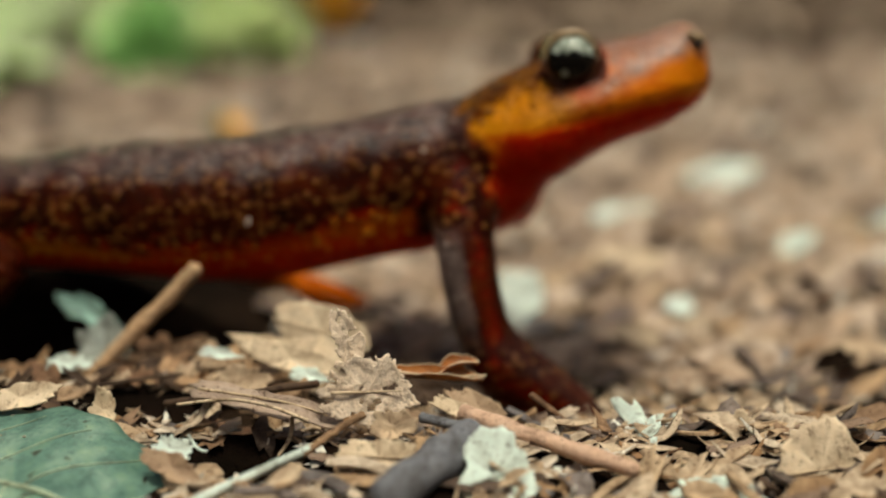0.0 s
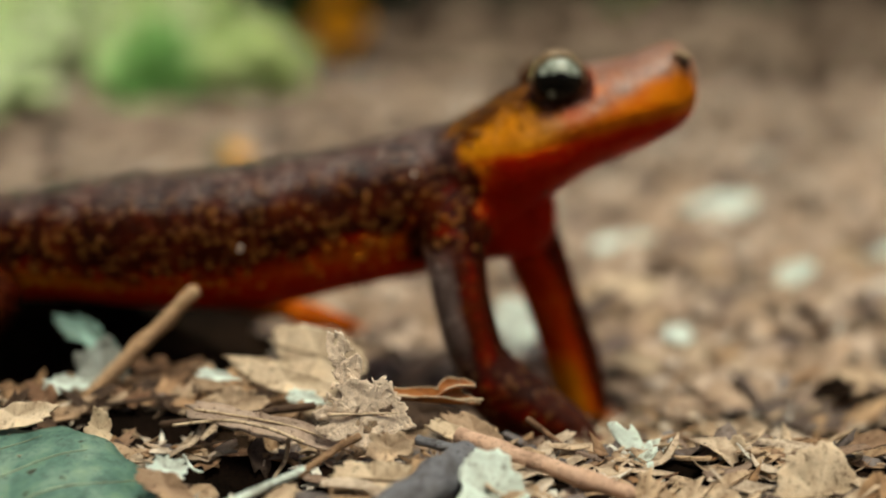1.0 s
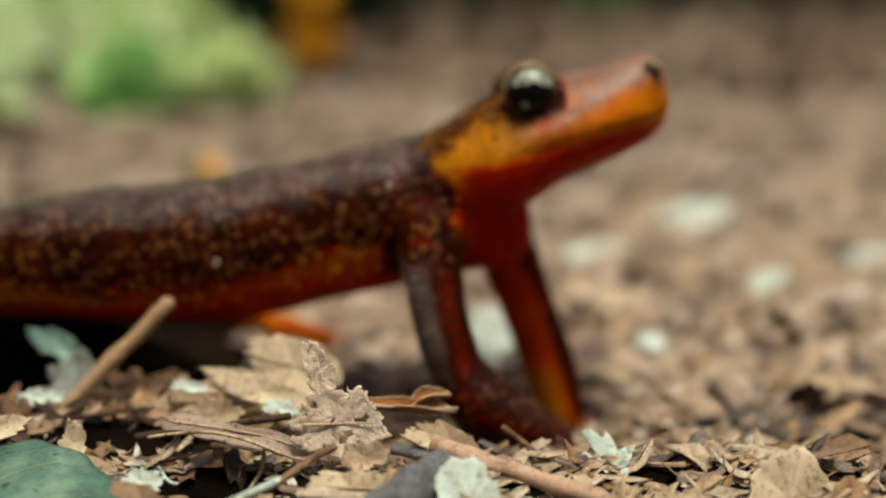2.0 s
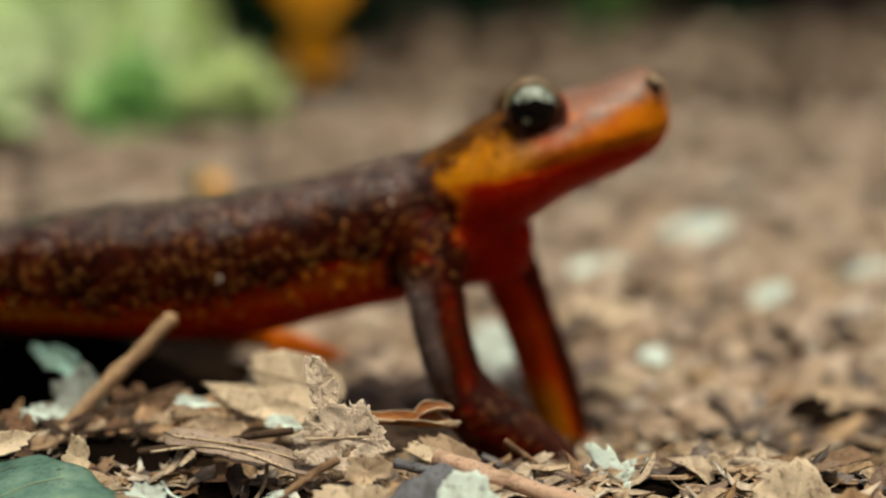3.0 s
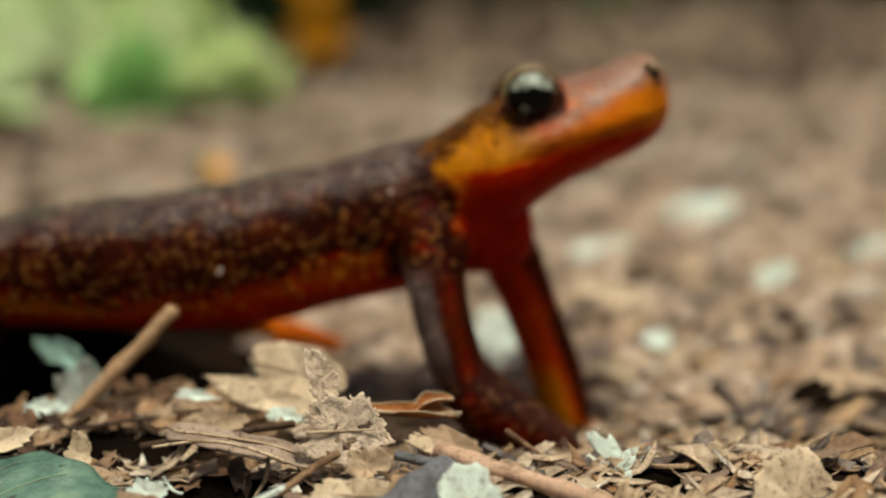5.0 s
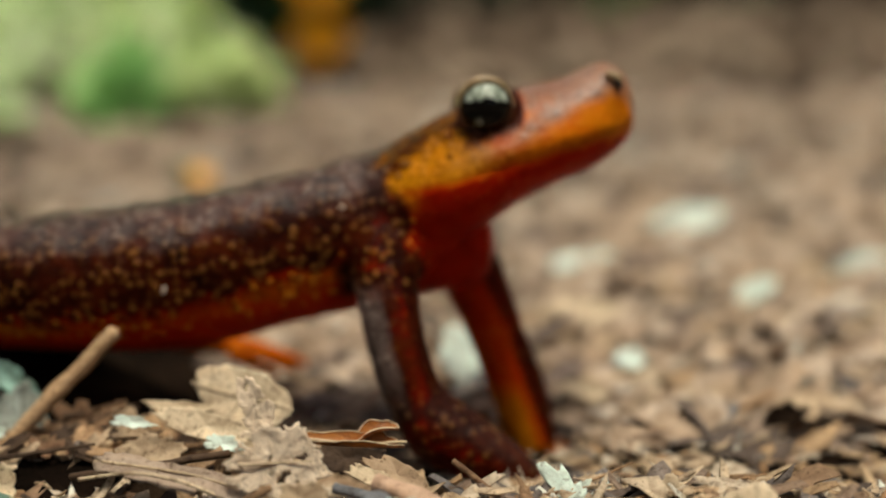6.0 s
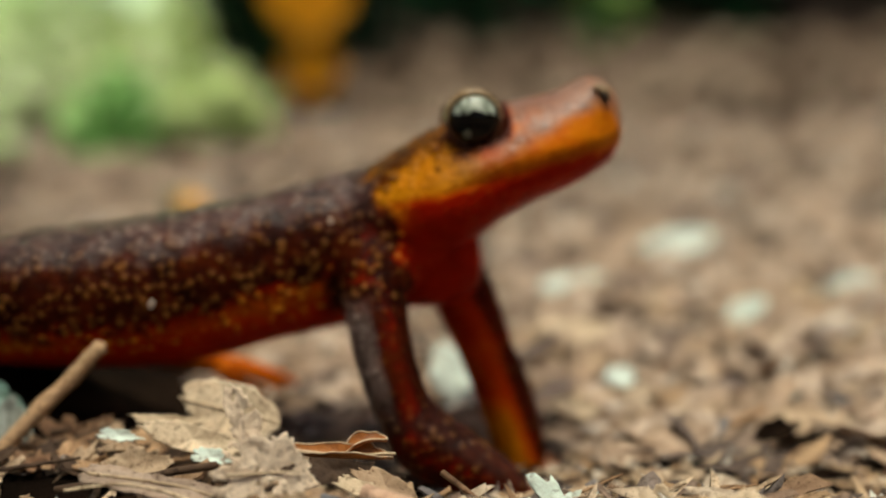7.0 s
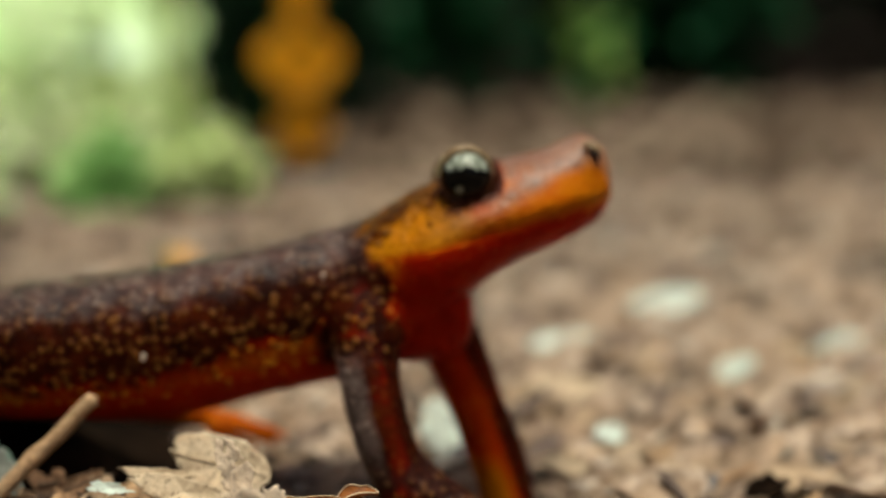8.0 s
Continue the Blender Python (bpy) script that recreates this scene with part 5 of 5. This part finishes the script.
def build_plants():
    low, tall, dark = "bright green low broadleaf plant", "tall pale yellow-green leafy plant", "dark green bush at the edge of the clearing"
    plant("broadleaf_plant", low, -80, 330, [(0, 0, 7, 11, 9, 10, 230, 6), (4, 2, 15, 7, 7, 8, 90, 6)], M_FRESH, seed=2)
    plant("lime_plant", "lime-green low leafy plant in the light", -55, 348, [(0, 0, 11, 9, 10, 11, 150, 6), (9, 8, 7, 6, 8, 7, 70, 6), (-10, 0, 8, 8, 8, 8, 70, 6)], M_LIME, seed=3)
    plant("pale_plant", tall, -74, 402, [(0, 0, 36, 5, 8, 18, 80, 7), (2, 0, 16, 6, 8, 14, 50, 7), (-3, 4, 62, 7, 8, 18, 50, 7)], M_LIME, seed=4)
    plant("pale_plant", tall, -107, 424, [(0, 0, 52, 9, 9, 24, 85, 7), (2, 0, 22, 9, 9, 18, 55, 7)], M_LIME, seed=5)
    plant("pale_plant", tall, -142, 470, [(0, 0, 40, 16, 12, 38, 110, 8)], M_PLANT3, seed=15)
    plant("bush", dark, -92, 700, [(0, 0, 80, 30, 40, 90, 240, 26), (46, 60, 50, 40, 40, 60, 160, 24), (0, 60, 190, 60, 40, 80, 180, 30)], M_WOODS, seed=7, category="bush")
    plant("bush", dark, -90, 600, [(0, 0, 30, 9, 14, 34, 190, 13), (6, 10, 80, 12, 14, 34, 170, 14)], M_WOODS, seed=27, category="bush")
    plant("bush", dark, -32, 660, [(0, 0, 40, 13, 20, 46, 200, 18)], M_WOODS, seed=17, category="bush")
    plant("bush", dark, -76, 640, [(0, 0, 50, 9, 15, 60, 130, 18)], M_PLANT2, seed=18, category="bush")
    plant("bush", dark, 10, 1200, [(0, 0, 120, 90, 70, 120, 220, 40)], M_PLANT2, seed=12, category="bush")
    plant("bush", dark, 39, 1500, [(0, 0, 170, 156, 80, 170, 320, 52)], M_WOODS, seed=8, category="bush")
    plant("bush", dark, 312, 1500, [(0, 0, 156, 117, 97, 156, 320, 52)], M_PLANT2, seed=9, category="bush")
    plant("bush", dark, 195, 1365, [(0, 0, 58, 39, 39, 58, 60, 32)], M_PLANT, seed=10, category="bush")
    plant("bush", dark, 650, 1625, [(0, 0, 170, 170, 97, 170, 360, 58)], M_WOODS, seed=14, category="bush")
    # an orange dead leaf chain on an upright stalk
    root = tagged(empty("orange_plant", pose(-0.049, 0.56, height(-52, 560) * MM)), "dead orange lobed leaf on an upright stalk", "plant")
    rng = random.Random(5)
    for dz, w, h in ((13, 27, 27), (44, 40, 36), (74, 15, 34), (106, 28, 34)):
        v, f = leaf_shape(rng, h, w, 0.08, 0.05, 0.05, 12, 8, 0.8, blunt=1.0)
        part("leaf", mesh_of("leaf", scaled(v), f, M_ORANGE), root, "", pose(0, rng.uniform(-3, 3) * MM, dz * MM, 90, -90, 4) @ Matrix.Identity(4))
    v, f = tube([(0, 2, -6), (2, 2, 60), (-2, 3, 140)], [1.6, 1.6, 1.2], 10, 20)
    part("stalk", mesh_of("stalk", scaled(v), f, M_ORANGE), root)


def build_trees():
    rng = random.Random(11)
    # trees beside and behind the camera are unseen, added to block low skylight
    spots = [(155, 2650, 95), (930, 2700, 200), (1350, 2800, 230), (-1900, 4200, 200), (700, 5200, 240), (2700, 4200, 260), (-3200, 2500, 200),
             (2400, -600, 240), (-2600, -900, 240), (-100, -3300, 260), (-1200, -3600, 240), (3600, 1500, 240), (-3800, 600, 220), (-900, -1700, 180), (-400, -2300, 200), (-1900, -2200, 220), (4300, -900, 240), (-3300, -2300, 240), (3300, 400, 220), (900, -4800, 260)]
    for x, y, r in spots:
        root = tagged(empty("tree", pose(x * MM, y * MM, height(x, y) * MM - 0.02)), "dark forest tree with leafy crown, some added unseen to block skylight", "tree", "trees round the clearing")
        v, f = tube([(0, 0, -60), (rng.uniform(-60, 60), 0, 1500), (rng.uniform(-150, 150), rng.uniform(-100, 100), 4200)], [r, r * 0.72, r * 0.3], 18, 30)
        part("trunk", mesh_of("trunk", scaled(v), f, M_TRUNK), root)
        limbs = []
        for k in range(6):
            a, z = rng.uniform(0, 6.28), rng.uniform(1600, 3600)
            limbs.append(tube([(0, 0, z), (math.cos(a) * 500, math.sin(a) * 500, z + 350), (math.cos(a) * 1100, math.sin(a) * 1100, z + 600)], [r * 0.28, r * 0.18, r * 0.06], 8, 12))
        v, f = join(limbs)
        part("limbs", mesh_of("limbs", scaled(v), f, M_TRUNK), root)
        v, f = leafy(rng, 420, ((0, 0, 3600), (1300, 1300, 1500)), 190)
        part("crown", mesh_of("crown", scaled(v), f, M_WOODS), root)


def far_woods():
    """Undergrowth seen ahead, added unseen all round to block low sky; thin towards the open left."""
    rng = random.Random(13)
    out = []
    for _ in range(700):
        a = rng.uniform(0, 2 * math.pi)
        d = rng.uniform(3200, 7000)
        x, y = math.sin(a) * d, math.cos(a) * d
        if y > 0 and -0.6 < x / y < -0.13:
            continue
        out.append(leafy(rng, 26, ((x, y, rng.uniform(100, 900)), (420, 420, 500)), 230))
    v, f = join(out)
    tagged(new("far_woods", mesh_of("far_woods", scaled(v), f, M_WOODS)), "dark green undergrowth ahead, added unseen all round to block low sky", "woods", kind="stuff")


def ground_cover():
    """Low sunlit leaves at the open side of the clearing."""
    rng = random.Random(21)
    out = []
    for k in range(10600):
        y = 345 * math.exp(rng.uniform(0, 2.45))
        x = y * rng.uniform(-0.62, -0.13) - 10
        y -= 50 * (x < -0.28 * y)
        if k >= 5600:
            x = y * rng.uniform(-0.62, -0.6) - rng.uniform(0, 1) ** 1.3 * 2600
            y += rng.uniform(-260, 0.0) if k % 2 else 0.0
        s = 4 + 0.020 * y + 0.012 * abs(x)
        v, f = leaf_shape(rng, s * rng.uniform(0.7, 1.4), s * rng.uniform(0.4, 0.8), 0.05, -0.15, 0.1, 4, 2, 0.3)
        e = np.array(Euler((rng.gauss(0.1, 0.22), rng.gauss(0, 0.22), rng.uniform(0, 6.28))).to_matrix())
        out.append((list(np.array(v) @ e.T + np.array([x, y, height(x, y) + rng.uniform(0.5, 1.6) * s * 0.6])), f))
    v, f = join(out)
    tagged(new("ground_cover", mesh_of("ground_cover", scaled(v), f, M_PLANT3)), "pale sunlit green ground cover", "plants", kind="stuff")


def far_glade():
    """A glowing panel added far beyond the open side, in place of the dim sky."""
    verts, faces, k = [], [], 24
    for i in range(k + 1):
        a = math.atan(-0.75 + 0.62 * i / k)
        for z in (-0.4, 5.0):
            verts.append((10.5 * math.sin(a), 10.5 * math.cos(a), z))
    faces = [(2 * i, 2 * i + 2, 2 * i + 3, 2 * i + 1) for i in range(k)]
    m, n, l, b = material("glowing_haze", 1.0, 0.0)
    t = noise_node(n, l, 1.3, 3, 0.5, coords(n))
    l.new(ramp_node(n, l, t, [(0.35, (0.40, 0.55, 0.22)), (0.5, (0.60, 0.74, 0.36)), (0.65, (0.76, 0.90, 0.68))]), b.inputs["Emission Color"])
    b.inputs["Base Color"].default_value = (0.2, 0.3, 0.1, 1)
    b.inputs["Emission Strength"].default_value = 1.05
    tagged(new("backdrop", mesh_of("backdrop", verts, faces, m)), "glowing green panel added as bright haze beyond the clearing", "backdrop", kind="structure")


build_plants()
ground_cover()
far_glade()
build_trees()
far_woods()
scatter_stuff("leaf_litter_far", "blurred brown leaf litter running to the woods", 3000, far_spot, 5.0, M_FAR, FRAG)
scatter_stuff("leaf_litter", "dense crumbled brown and tan leaf litter", 6500, mid_spot, 1.25, M_MID, FRAG, 12, (0.25, 0.30))
scatter_stuff("litter_shreds", "fine shreds of leaf and bark among the litter", 4300, near_spot, 0.42, M_LITTER, FRAG + FRAG + FRAG + CHIP[:4] + FIBRE[:2], 15)
scatter_stuff("leaf_litter_wide", "brown leaf litter over the floor of the clearing", 6500, wide_spot, 5.5, M_FAR, COARSE)
scatter_stuff("leaf_litter_around", "dry tan and brown leaf litter outside the camera's view", 7500, around_spot, 2.0, M_MID, COARSE, 12)
scatter_things()


# ---- what moves ----
def arm_rows():
    """By time: for upper arm, forearm and foot, the rise above level and the swing away from ahead, in degrees."""
    stride = [(0.0, 2, 150, -8, 152, -30, 120), (0.1, 14, 110, -58, 112, -75, 90), (0.2, 10, 66, -122, 62, -118, 40), (0.3, 2, 46, -54, 58, -76, 30), (0.4, -12, 38, -32, 40, -48, 20),
              (0.5, -20, 38, -24, 38, -10, 14), (0.6, -38, 34, -34, 32, -4, 12), (0.7, -50, 22, -55, 22, -8, 6), (0.8, -60, 8, -63, 8, -12, 0), (0.9, -66, -4, -70, -4, -14, -4),
              (1.0, -66, -8, -72, -8, -14, -6), (8.0, -66, -8, -72, -8, -14, -6)]
    rows = ([], [], [])
    for t, *turns in stride:
        at = Vector(FAR_SHOULDER) - Vector((0, 110, -5))
        for k, length in enumerate((*ARM, 0)):
            m = Matrix.Translation(at * MM) @ Matrix.Rotation(radians(turns[2 * k + 1]), 4, "Z") @ Matrix.Rotation(radians(-turns[2 * k]), 4, "Y")
            rows[k].append((t, m))
            at = at + (m.to_3x3() @ Vector((1, 0, 0))) * length
    return rows


def motions():
    base = NEWT.matrix_basis.copy()
    lean = [(0.0, 0.65, 0.0, 2.0), (0.5, 0.32, 0.0, 1.1), (1.0, -0.1, 0.05, 0.3), (1.5, 0.0, 0.0, 0.0), (1.7, 0.0, -0.03, 0.0), (2.8, 0.05, -0.19, 0.1), (5.0, 0.05, -0.19, 0.1), (6.4, 0.0, -0.1, 0.0), (8.0, 0.0, -0.1, 0.0)]
    walk(NEWT, [(t, base @ Matrix.Translation(Vector((dx, 0, dz)) * MM) @ Matrix.Translation((-0.003, 0, 0.02)) @ Matrix.Rotation(radians(r), 4, "Y") @ Matrix.Translation((0.003, 0, -0.02))) for t, dx, dz, r in lean])
    walk(CHEST, [(t, Matrix.Translation(Vector((dx, 0, dz)) * MM)) for t, dx, dz in ((0.0, -3.4, 0.4), (0.2, -2.6, 0.3), (0.4, -0.6, 0.1), (0.6, 0.0, 0.0), (8.0, 0.0, 0.0))])
    for ob, rows in zip(FAR_ARM, arm_rows()):
        walk(ob, rows)


motions()
